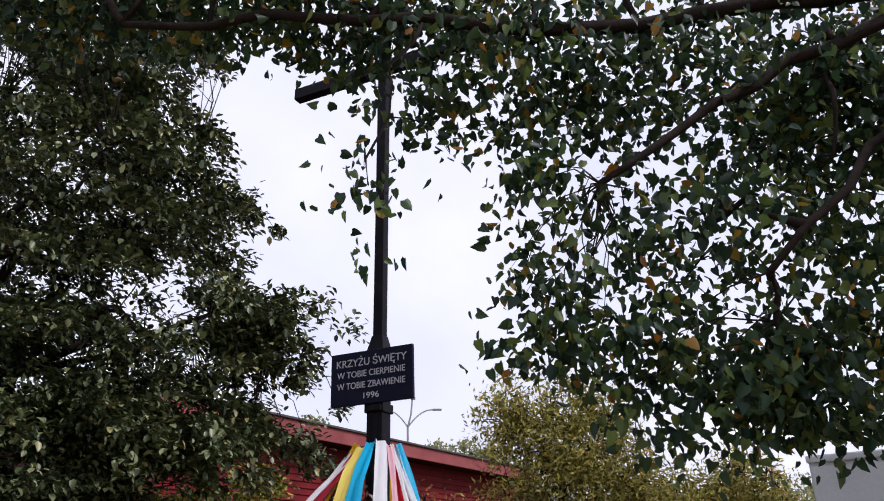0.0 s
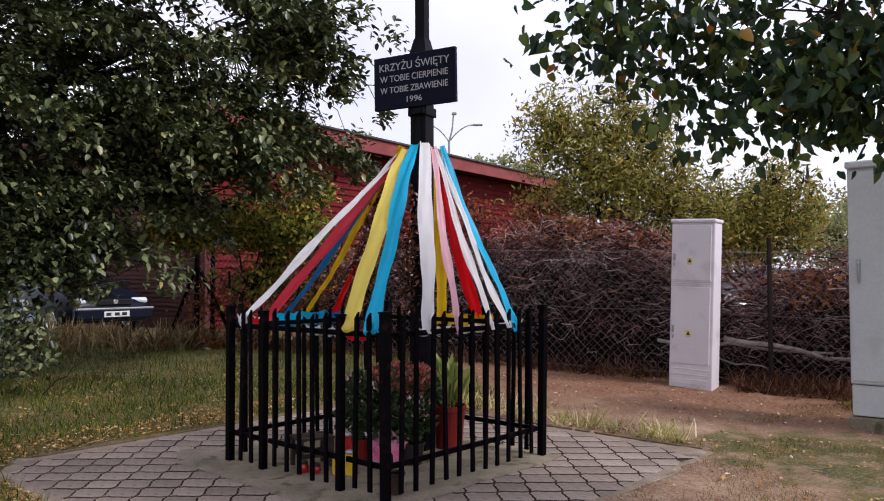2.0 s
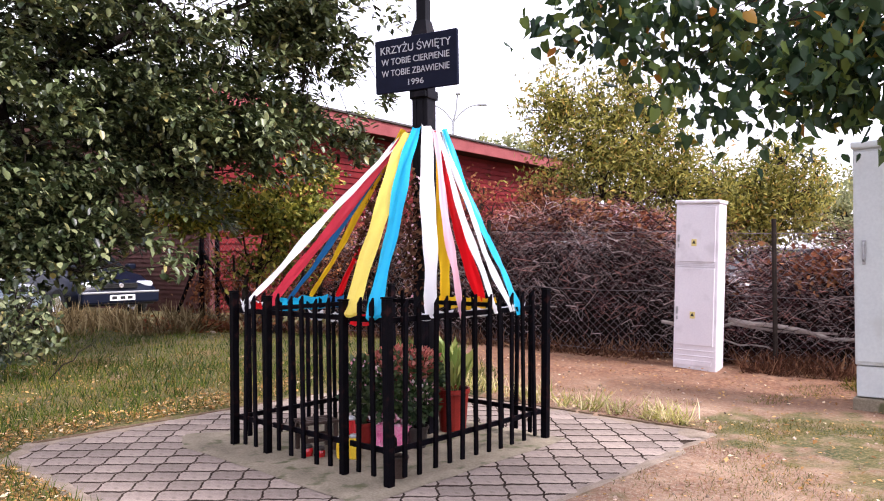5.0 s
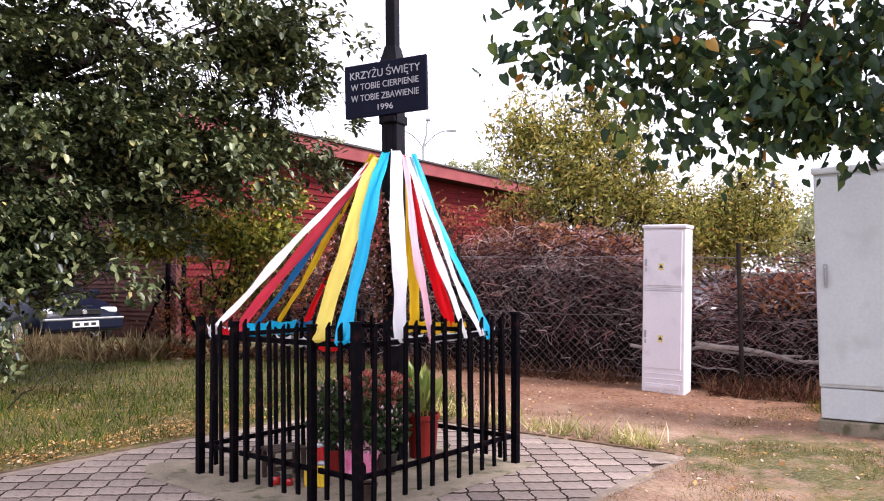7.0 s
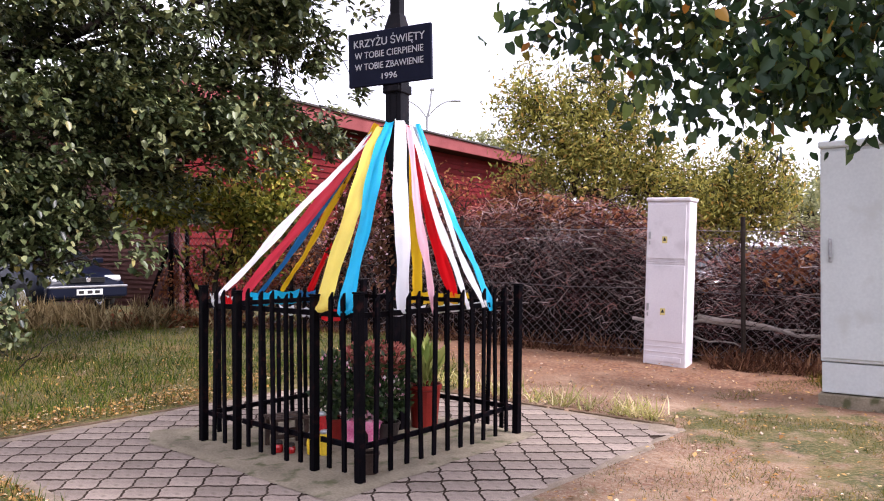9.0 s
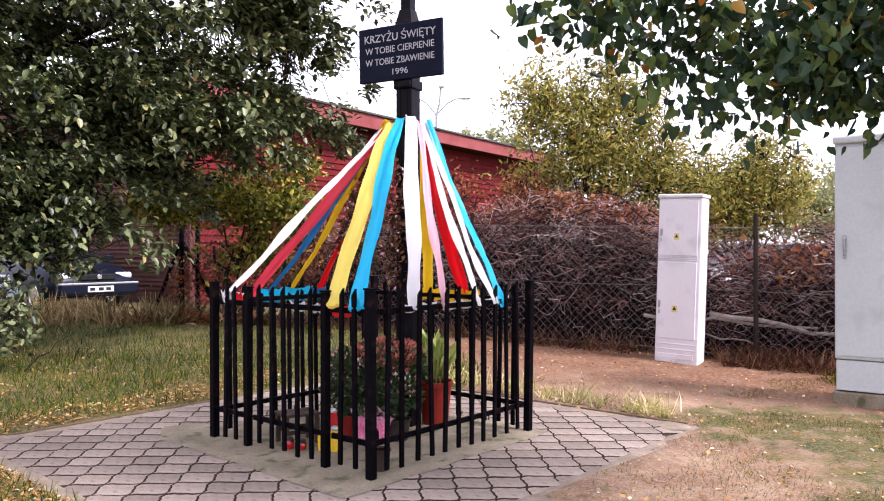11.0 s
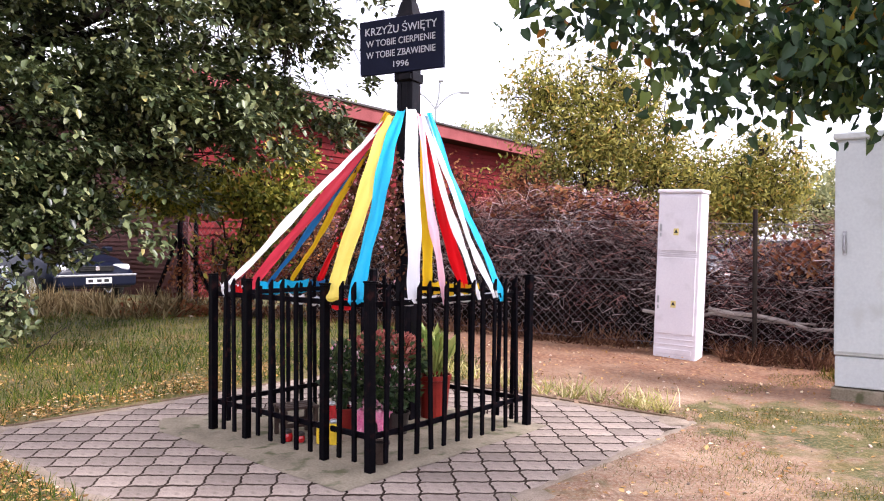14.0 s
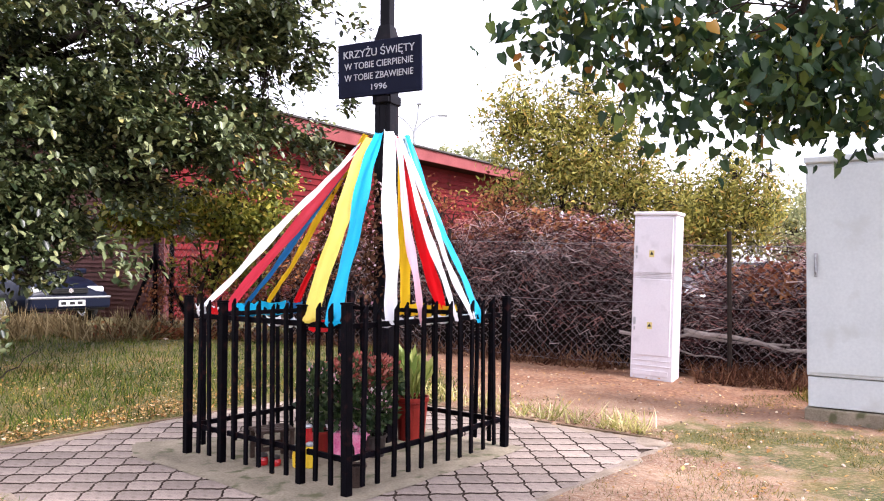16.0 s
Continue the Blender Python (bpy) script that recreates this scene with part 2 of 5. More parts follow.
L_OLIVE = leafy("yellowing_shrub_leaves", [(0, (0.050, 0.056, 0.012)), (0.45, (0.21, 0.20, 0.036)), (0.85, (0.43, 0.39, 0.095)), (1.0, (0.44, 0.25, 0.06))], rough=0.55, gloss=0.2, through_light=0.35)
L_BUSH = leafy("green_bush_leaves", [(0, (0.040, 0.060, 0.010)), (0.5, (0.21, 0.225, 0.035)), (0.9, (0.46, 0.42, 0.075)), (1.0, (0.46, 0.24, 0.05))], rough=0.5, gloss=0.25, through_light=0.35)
L_RUST = leafy("rusty_dry_leaves", [(0, (0.09, 0.025, 0.014)), (0.5, (0.22, 0.075, 0.035)), (1.0, (0.40, 0.19, 0.08))], rough=0.8, gloss=0.1)
L_LITTER = leafy("fallen_leaves", [(0, (0.16, 0.075, 0.025)), (0.5, (0.36, 0.19, 0.06)), (0.85, (0.52, 0.33, 0.13)), (1.0, (0.68, 0.56, 0.40))], rough=0.8, through_light=0.1, gloss=0.2)
L_GRASS = leafy("straw_grass_blades", [(0, (0.0294, 0.0418, 0.0043)), (0.45, (0.0978, 0.0957, 0.0094)), (0.8, (0.2042, 0.1507, 0.0216)), (1.0, (0.3515, 0.2277, 0.0576))], rough=0.65, gloss=0.12)
L_LUSH = leafy("green_grass_blades", [(0, (0.009, 0.022, 0.003)), (0.5, (0.050, 0.088, 0.008)), (0.85, (0.13, 0.16, 0.02)), (1.0, (0.27, 0.20, 0.05))], rough=0.6, gloss=0.15)
L_TALL = leafy("light_green_grass", [(0, (0.22, 0.23, 0.06)), (0.45, (0.45, 0.42, 0.13)), (0.75, (0.60, 0.50, 0.24)), (1.0, (0.74, 0.62, 0.40))], rough=0.55)
L_DRY = leafy("dry_weeds", [(0, (0.034, 0.013, 0.008)), (0.6, (0.13, 0.055, 0.032)), (1.0, (0.32, 0.18, 0.10))], rough=0.8, gloss=0.1)
L_STRAW = leafy("straw_weeds", [(0, (0.09, 0.062, 0.028)), (0.6, (0.25, 0.18, 0.085)), (1.0, (0.45, 0.36, 0.20))], rough=0.8, gloss=0.1)
L_POT = leafy("pot_plant_leaves", [(0, (0.009, 0.022, 0.007)), (0.6, (0.032, 0.060, 0.017)), (1.0, (0.10, 0.13, 0.045))], rough=0.45)
L_LILY = leafy("fresh_green_blades", [(0, (0.16, 0.24, 0.05)), (0.6, (0.30, 0.38, 0.09)), (1.0, (0.46, 0.46, 0.15))], rough=0.45)
L_MUM = leafy("rusty_red_blossoms", [(0, (0.20, 0.035, 0.028)), (0.6, (0.42, 0.11, 0.085)), (1.0, (0.58, 0.26, 0.20))], rough=0.7)
L_PINKF = leafy("pink_white_blossoms", [(0, (0.70, 0.22, 0.36)), (0.6, (0.82, 0.48, 0.56)), (1.0, (0.85, 0.80, 0.80))], rough=0.6)
L_FAR = leafy("distant_foliage", [(0, (0.17, 0.19, 0.09)), (0.6, (0.28, 0.29, 0.14)), (1.0, (0.42, 0.40, 0.20))], rough=0.7)


# ---- mesh helpers ----
def box(bm, x0, x1, y0, y1, z0, z1, m=None, bevel=0.0):
    """An upright block, bevelled where asked, turned by m."""
    r = bmesh.ops.create_cube(bm, size=1.0, matrix=Matrix.LocRotScale(((x0 + x1) / 2, (y0 + y1) / 2, (z0 + z1) / 2), None, (x1 - x0, y1 - y0, z1 - z0)))
    vs = r["verts"]
    if bevel:
        es = list({e for v in vs for e in v.link_edges})
        vs = list({v for f in bmesh.ops.bevel(bm, geom=es, offset=bevel, segments=2, affect="EDGES", profile=0.5)["faces"] for v in f.verts} | {v for v in vs if v.is_valid})
    if m is not None:
        bmesh.ops.transform(bm, matrix=m, verts=[v for v in vs if v.is_valid])
    return vs


def tube(bm, pts, radii, sides=6, cap=True):
    """A tapered tube along a line of points."""
    pts = [Vector(p) for p in pts]
    rings = []
    up = Vector((0.13, 0.21, 0.97))
    for i, p in enumerate(pts):
        d = (pts[min(i + 1, len(pts) - 1)] - pts[max(i - 1, 0)]).normalized()
        a = d.cross(up)
        a = a.normalized() if a.length > 1e-4 else Vector((1, 0, 0))
        b = d.cross(a)
        r = radii[i] if hasattr(radii, "__len__") else radii
        rings.append([bm.verts.new(p + (a * math.cos(2 * math.pi * k / sides) + b * math.sin(2 * math.pi * k / sides)) * r) for k in range(sides)])
    for q, s in zip(rings, rings[1:]):
        for k in range(sides):
            bm.faces.new((q[k], q[(k + 1) % sides], s[(k + 1) % sides], s[k]))
    if cap:
        bm.faces.new(rings[0][::-1])
        bm.faces.new(rings[-1])


def lathe(bm, profile, sides=20, m=None):
    """A turned form from (radius, height) pairs, from the bottom to the top."""
    m = m or Matrix()
    rings = [[bm.verts.new(m @ Vector((r * math.cos(2 * math.pi * k / sides), r * math.sin(2 * math.pi * k / sides), z))) for k in range(sides)] for r, z in profile]
    for q, s in zip(rings, rings[1:]):
        for k in range(sides):
            bm.faces.new((q[k], q[(k + 1) % sides], s[(k + 1) % sides], s[k]))
    bm.faces.new(rings[0][::-1])
    bm.faces.new(rings[-1])


def meshed(name, bm, mat, smooth=False):
    me = bpy.data.meshes.new(name)
    bmesh.ops.recalc_face_normals(bm, faces=bm.faces)
    bm.to_mesh(me)
    bm.free()
    me.materials.append(mat)
    if smooth:
        me.polygons.foreach_set("use_smooth", [True] * len(me.polygons))
    return me


def part(name, bm, mat, parent, label="", smooth=False):
    ob = new(name, meshed(name, bm, mat, smooth))
    ob.parent = parent
    if label:
        tagged(ob, label)
    return ob


def thing(name, label, category, at=None, group="", kind=""):
    """An Empty at the thing's base."""
    ob = new(name)
    ob.empty_display_size = 0.1
    if at is not None:
        ob.matrix_world = at
    return tagged(ob, label, category, group, kind)


def solid(name, bm, mat, label, category, at=None, group="", kind="", smooth=False):
    """A thing of one mesh."""
    ob = new(name, meshed(name, bm, mat, smooth))
    if at is not None:
        ob.matrix_world = at
    return tagged(ob, label, category, group, kind)


DIAMOND = (np.array([(0, 0, 0), (-0.33, 0.42, 0.09), (0, 1, 0), (0.33, 0.42, 0.09)]), [(0, 3, 2), (0, 2, 1)])
HEART = (np.array([(0, 0, 0), (-0.28, -0.10, 0.05), (-0.41, 0.18, 0.16), (-0.30, 0.58, 0.13), (0, 1.05, -0.12), (0.30, 0.58, 0.13), (0.41, 0.18, 0.16), (0.28, -0.10, 0.05)]), [(0, 4, 3, 2, 1), (0, 7, 6, 5, 4)])
OVAL = (np.array([(0, 0, 0), (-0.27, 0.28, 0.10), (-0.24, 0.68, 0.08), (0, 1, -0.05), (0.24, 0.68, 0.08), (0.27, 0.28, 0.10)]), [(0, 3, 2, 1), (0, 5, 4, 3)])
LANCE = (np.array([(0, 0, 0), (-0.16, 0.45, 0.05), (0, 1, -0.06), (0.16, 0.45, 0.05)]), [(0, 3, 2), (0, 2, 1)])
BLADE = (np.array([(-0.03, 0, 0), (0.03, 0, 0), (0.022, 0.55, 0.06), (-0.022, 0.55, 0.06), (0, 1.0, 0.28)]), [(0, 1, 2, 3), (3, 2, 4)])


def scatter(name, places, ways, sizes, shape, mat, rng, roll=True):
    """One mesh of many small leaves: shape laid at each place, its length along ways, its size given."""
    v, faces = shape
    n = len(places)
    y = ways / np.linalg.norm(ways, axis=1, keepdims=True)
    ref = rng.normal(size=(n, 3)) if roll else np.tile((0.02, 0.01, 1.0), (n, 1)) + rng.normal(size=(n, 3)) * 0.15
    x = np.cross(y, ref)
    x /= np.linalg.norm(x, axis=1, keepdims=True) + 1e-9
    z = np.cross(x, y)
    pts = (places[:, None, :] + sizes[:, None, None] * (v[None, :, :1] * x[:, None] + v[None, :, 1:2] * y[:, None] + v[None, :, 2:] * z[:, None])).reshape(-1, 3)
    loops, starts, totals = [], [], []
    base = np.arange(n)[:, None] * len(v)
    per = [len(f) for f in faces]
    flat = np.concatenate([np.array(f) for f in faces])
    loops = (base + flat[None]).ravel()
    totals = np.tile(per, n)
    starts = np.concatenate(([0], np.cumsum(totals)[:-1]))
    me = bpy.data.meshes.new(name)
    me.vertices.add(len(pts))
    me.vertices.foreach_set("co", pts.astype(np.float32).ravel())
    me.loops.add(len(loops))
    me.loops.foreach_set("vertex_index", loops.astype(np.int32))
    me.polygons.add(len(totals))
    me.polygons.foreach_set("loop_start", starts.astype(np.int32))
    me.polygons.foreach_set("loop_total", totals.astype(np.int32))
    me.update(calc_edges=True)
    me.validate()
    me.materials.append(mat)
    return me


def in_ellipsoids(blobs, n, rng, hollow=0.0):
    """n points in a union of ellipsoids (centre, radii, weight), denser towards their skin."""
    w = np.array([b[2] for b in blobs], float)
    pick = rng.choice(len(blobs), n, p=w / w.sum())
    d = rng.normal(size=(n, 3))
    d /= np.linalg.norm(d, axis=1, keepdims=True)
    r = (hollow + (1 - hollow) * rng.random(n)) ** 0.5
    c = np.array([b[0] for b in blobs])[pick]
    s = np.array([b[1] for b in blobs])[pick]
    return c + d * r[:, None] * s


def bent(a, b, rng, sag=0.0, wob=0.05, n=5):
    """Points on a crooked line from a to b."""
    a, b = np.array(a, float), np.array(b, float)
    out = []
    for i in range(n + 1):
        t = i / n
        p = a + (b - a) * t
        p[2] += sag * 4 * t * (1 - t)
        if 0 < i < n:
            p = p + rng.normal(size=3) * wob * np.linalg.norm(b - a)
        out.append(tuple(p))
    return out


def ground_height(x, y):
    s = np.clip((np.asarray(y, float) - 5.9) / 5.2, 0, 1)
    z = 0.20 * s * s * (3 - 2 * s)
    z = z + 0.012 * np.sin(x * 2.3 + y * 1.1) * np.sin(y * 1.9 - x * 0.7)
    return z


# ---- ground ----
YARD = pose(-0.349, 5.619, 0, 0, 0, 48.5)  # the fenced square: its x runs along one side, its y along the gate side
YARD_X, YARD_Y = YARD.to_3x3() @ Vector((1, 0, 0)), YARD.to_3x3() @ Vector((0, 1, 0))


def yard(u, v, z=0.0):
    return YARD @ Vector((u, v, z))


def to_yard(x, y):
    dx, dy = np.asarray(x) + 0.349, np.asarray(y) - 5.619
    return dx * YARD_X.x + dy * YARD_X.y, dx * YARD_Y.x + dy * YARD_Y.y


PAVE_U0, PAVE_U1, PAVE_V0, PAVE_V1 = -2.07, 1.80, -1.72, 2.00


def paved(x, y, margin=0.0):
    u, v = to_yard(x, y)
    inside = (u > PAVE_U0 - margin) & (u < PAVE_U1 + margin) & (v > PAVE_V0 - margin) & (v < PAVE_V1 + margin)
    return inside & (v - u < 3.75 + 1.4 * margin) & (u - v < 3.4 + 1.4 * margin)


def soil_share(x, y):
    """How bare the earth is: grass on the one side, trodden soil on the other."""
    x, y = np.asarray(x, float), np.asarray(y, float)
    wob = 0.35 * np.sin(1.7 * x + 0.6 * y) + 0.25 * np.sin(2.9 * y - 1.3 * x)
    s = np.clip((x + 0.1 + wob) / 0.8, 0, 1)
    far = np.clip((y - 10.5) / 2.0, 0, 1)
    lawn = np.clip((x - 1.6 + 0.9 * wob) / 1.2, 0, 1) * np.clip((6.9 - y + wob) / 1.0, 0, 1)
    return s * (1 - far) * (1 - 0.85 * lawn)


def build_ground():
    xs = np.unique(np.round(np.concatenate((-np.geomspace(10, 420, 22)[::-1], np.arange(-10, 7.01, 0.13), np.geomspace(7, 420, 24))), 3))
    ys = np.unique(np.round(np.concatenate((-np.geomspace(3, 300, 16)[::-1], np.arange(-3, 2.5, 0.5), np.arange(2.5, 15.01, 0.13), np.geomspace(15, 420, 24))), 3))
    gx, gy = np.meshgrid(xs, ys)
    z = ground_height(gx, gy)
    rough = np.array([noise.noise((a * 3.1, b * 3.1, 0.3)) for a, b in zip(gx.ravel(), gy.ravel())]).reshape(gx.shape)
    z = z + 0.018 * rough * (np.abs(gx) < 12)
    under = paved(gx, gy, -0.02)
    near = paved(gx, gy, 0.25) & ~under
    z = np.where(under, -0.09, np.where(near, np.minimum(z, 0.004) + 0.010, z))
    co = np.stack((gx, gy, z), -1).reshape(-1, 3)
    w, h = len(xs), len(ys)
    i = np.arange(w * h).reshape(h, w)
    quads = np.stack((i[:-1, :-1], i[:-1, 1:], i[1:, 1:], i[1:, :-1]), -1).reshape(-1, 4)
    me = bpy.data.meshes.new("ground")
    me.from_pydata(co.tolist(), [], quads.tolist())
    me.polygons.foreach_set("use_smooth", [True] * len(me.polygons))
    att = me.attributes.new("bare", "FLOAT", "POINT")
    att.data.foreach_set("value", soil_share(gx, gy).astype(np.float32).ravel())
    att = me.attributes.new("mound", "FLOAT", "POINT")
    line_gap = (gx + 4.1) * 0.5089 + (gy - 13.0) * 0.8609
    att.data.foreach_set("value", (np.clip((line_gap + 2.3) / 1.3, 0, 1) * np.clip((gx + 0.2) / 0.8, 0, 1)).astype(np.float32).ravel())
    m = bpy.data.materials.new("earth_and_turf")
    m.use_nodes = True
    nt = m.node_tree
    b = nt.nodes["Principled BSDF"]
    b.inputs["Roughness"].default_value = 0.95
    tc = nt.nodes.new("ShaderNodeTexCoord")

    def noisy(scale, detail=6):
        n = nt.nodes.new("ShaderNodeTexNoise")
        n.inputs["Scale"].default_value, n.inputs["Detail"].default_value = scale, detail
        nt.links.new(tc.outputs["Object"], n.inputs["Vector"])
        return n.outputs["Fac"]

    def ramp(src, stops):
        r = nt.nodes.new("ShaderNodeValToRGB")
        e = r.color_ramp.elements
        e[0].position, e[0].color = stops[0][0], (*stops[0][1], 1)
        e[1].position, e[1].color = stops[-1][0], (*stops[-1][1], 1)
        for p, c in stops[1:-1]:
            k = e.new(p)
            k.color = (*c, 1)
        nt.links.new(src, r.inputs["Fac"])
        return r.outputs["Color"]

    def mix(f, a, c):
        x = nt.nodes.new("ShaderNodeMix")
        x.data_type = "RGBA"
        nt.links.new(f, x.inputs["Factor"])
        nt.links.new(a, x.inputs["A"])
        nt.links.new(c, x.inputs["B"])
        return x.outputs["Result"]

    turf = ramp(noisy(1.6), [(0.3, (0.026, 0.036, 0.005)), (0.5, (0.064, 0.064, 0.010)), (0.7, (0.14, 0.092, 0.025))])
    turf = mix(ramp(noisy(38, 3), [(0.45, (0, 0, 0)), (0.62, (0.55, 0.55, 0.55))]), turf, ramp(noisy(90, 2), [(0.3, (0.10, 0.075, 0.03)), (0.7, (0.33, 0.22, 0.10))]))
    earth = ramp(noisy(2.2), [(0.3, (0.140, 0.056, 0.030)), (0.5, (0.225, 0.116, 0.063)), (0.7, (0.36, 0.245, 0.160))])
    earth = mix(ramp(noisy(9), [(0.46, (0, 0, 0)), (0.66, (0.6, 0.6, 0.6))]), earth, ramp(noisy(30), [(0.3, (0.09, 0.040, 0.022)), (0.7, (0.22, 0.115, 0.068))]))
    earth = mix(ramp(noisy(55, 3), [(0.4, (0, 0, 0)), (0.66, (0.7, 0.7, 0.7))]), earth, ramp(noisy(120, 2), [(0.3, (0.15, 0.095, 0.055)), (0.7, (0.46, 0.37, 0.27))]))
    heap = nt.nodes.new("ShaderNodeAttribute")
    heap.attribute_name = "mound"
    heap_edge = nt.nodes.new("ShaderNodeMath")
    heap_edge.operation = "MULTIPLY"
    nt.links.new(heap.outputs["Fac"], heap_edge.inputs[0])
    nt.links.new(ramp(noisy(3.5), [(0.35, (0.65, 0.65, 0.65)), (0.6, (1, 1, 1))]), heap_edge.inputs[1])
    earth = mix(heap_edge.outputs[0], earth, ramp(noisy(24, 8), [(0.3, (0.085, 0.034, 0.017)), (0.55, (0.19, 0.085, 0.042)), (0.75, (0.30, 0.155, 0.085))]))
    bare = nt.nodes.new("ShaderNodeAttribute")
    bare.attribute_name = "bare"
    edge = nt.nodes.new("ShaderNodeMath")
    edge.operation = "ADD"
    nt.links.new(bare.outputs["Fac"], edge.inputs[0])
    nt.links.new(ramp(noisy(4.5), [(0.3, (0, 0, 0)), (0.7, (0.8, 0.8, 0.8))]), edge.inputs[1])
    share = nt.nodes.new("ShaderNodeMapRange")
    share.inputs["From Min"].default_value, share.inputs["From Max"].default_value = 0.55, 1.0
    nt.links.new(edge.outputs[0], share.inputs["Value"])
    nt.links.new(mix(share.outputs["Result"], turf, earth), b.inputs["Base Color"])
    bp = nt.nodes.new("ShaderNodeBump")
    bp.inputs["Strength"].default_value, bp.inputs["Distance"].default_value = 0.7, 0.03
    nt.links.new(noisy(26, 8), bp.inputs["Height"])
    nt.links.new(bp.outputs["Normal"], b.inputs["Normal"])
    me.materials.append(m)
    tagged(new("ground", me), "uneven ground of patchy autumn grass and bare trodden soil", "ground", kind="structure")


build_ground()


# ---- fenced cross ----
FENCE_TOP, RAIL_TOP, RAIL_LOW, PITCH = 1.10, 0.975, 0.205, 1.6 / 12


def picket_mesh(name, flip):
    bm = bmesh.new()
    box(bm, -0.016, 0.016, -0.009, 0.009, 0.035, FENCE_TOP, bevel=0.003)
    for v in bm.verts:
        if v.co.z > 1.0:
            v.co.z -= (0.016 + flip * v.co.x) * 1.3
    return meshed(name, bm, M_FENCE)


PICKETS = [picket_mesh("picket", 1), picket_mesh("picket", -1)]


def post_mesh(half, top):
    bm = bmesh.new()
    box(bm, -half, half, -half, half, -0.02, top, bevel=0.004)
    box(bm, -half - 0.004, half + 0.004, -half - 0.004, half + 0.004, top, top + 0.012, bevel=0.003)
    return meshed("post", bm, M_FENCE)


def rail(parent, a, b, z):
    bm = bmesh.new()
    d = Vector(b) - Vector(a)
    m = Matrix.Translation(Vector((a[0], a[1], z))) @ Matrix.Rotation(math.atan2(d.y, d.x), 4, "Z")
    box(bm, 0, d.length, -0.009, 0.009, -0.017, 0.017, bevel=0.002)
    ob = part("rail", bm, M_FENCE, parent)
    ob.matrix_basis = m
    return ob


def build_fence():
    rng = np.random.default_rng(4)
    fence = thing("fence", "square dark brown steel picket fence round a wayside cross", "fence", YARD)
    gate = thing("fence_gate", "closed dark brown picket gate in the fence round the cross", "gate", YARD)
    corner, slim = post_mesh(0.025, FENCE_TOP + 0.005), post_mesh(0.023, FENCE_TOP - 0.02)
    corners = [(-0.8, -0.8), (0.8, -0.8), (0.8, 0.8), (-0.8, 0.8)]
    for u, v in corners:
        p = new("post", corner)
        p.parent, p.matrix_basis = fence, pose(u, v, 0, rng.normal() * 0.5, rng.normal() * 0.5, 0)
    for k, (a, b) in enumerate(zip(corners, corners[1:] + corners[:1])):
        a, b = Vector(a), Vector(b)
        d = (b - a).normalized()
        inner = Vector((-d.y, d.x)) * 0.022
        if k < 3:
            for z in (RAIL_TOP, RAIL_LOW):
                rail(fence, (*(a + inner + d * 0.03), 0), (*(b + inner - d * 0.03), 0), z)
        else:
            for s, e, owner in ((0, 3, fence), (3, 9, gate), (9, 12, fence)):
                for z in (RAIL_TOP, RAIL_LOW):
                    gap = 0.036
                    rail(owner, (*(a + inner + d * (s * PITCH + gap)), 0), (*(a + inner + d * (e * PITCH - gap)), 0), z)
        for i in range(1, 12):
            q = a + d * (PITCH * i)
            if k == 3 and i in (3, 9):
                p = new("post", slim)
                p.parent, p.matrix_basis = fence, pose(q.x, q.y, 0, 0, rng.normal() * 0.4, 0)
                continue
            p = new("picket", PICKETS[1 if k in (0, 3) else 0])
            p.parent = gate if k == 3 and 3 < i < 9 else fence
            p.matrix_basis = pose(q.x + rng.normal() * 0.003, q.y + rng.normal() * 0.003, rng.normal() * 0.006, rng.normal() * 0.5, rng.normal() * 0.7, math.degrees(math.atan2(d.y, d.x)) + rng.normal() * 3)


build_fence()

CROSS_U = 0.37
SIGN_TURN = YARD @ pose(CROSS_U, 0, 0, 0, 0, 12.5)


def lettering(text, size, width, z, parent):
    cu = bpy.data.curves.new("lettering", "FONT")
    cu.body, cu.size, cu.align_x, cu.extrude = text, size, "CENTER", 0.0015
    tmp = new("lettering_curve", cu)
    me = bpy.data.meshes.new_from_object(tmp.evaluated_get(bpy.context.evaluated_depsgraph_get()))
    bpy.data.objects.remove(tmp)
    xs = [v.co.x for v in me.vertices]
    k = width / (max(xs) - min(xs))
    for v in me.vertices:
        v.co.x *= k
    # one mesh a letter: outlines that lie over one another belong together
    bm = bmesh.new()
    bm.from_mesh(me)
    bpy.data.meshes.remove(me)
    left, groups = set(bm.verts), []
    while left:
        heap, isle = [left.pop()], set()
        while heap:
            q = heap.pop()
            isle.add(q)
            for e in q.link_edges:
                o = e.other_vert(q)
                if o in left:
                    left.remove(o)
                    heap.append(o)
        xs = [q.co.x for q in isle]
        groups.append([min(xs), max(xs), isle])
    groups.sort(key=lambda g: g[0])
    letters = []
    for lo, hi, isle in groups:
        if letters and (lo + hi) / 2 < letters[-1][1]:
            letters[-1][2] |= isle
            letters[-1][1] = max(letters[-1][1], hi)
        else:
            letters.append([lo, hi, isle])
    for lo, hi, isle in letters:
        one = bmesh.new()
        seen = {}
        for f in {f for q in isle for f in q.link_faces}:
            one.faces.new([seen.setdefault(q, one.verts.new(q.co)) if q not in seen else seen[q] for q in f.verts])
        ob = part("letter", one, M_LETTER, parent)
        ob.matrix_basis = pose(-0.021, 0, z, 90, 0, -90)
    bm.free()


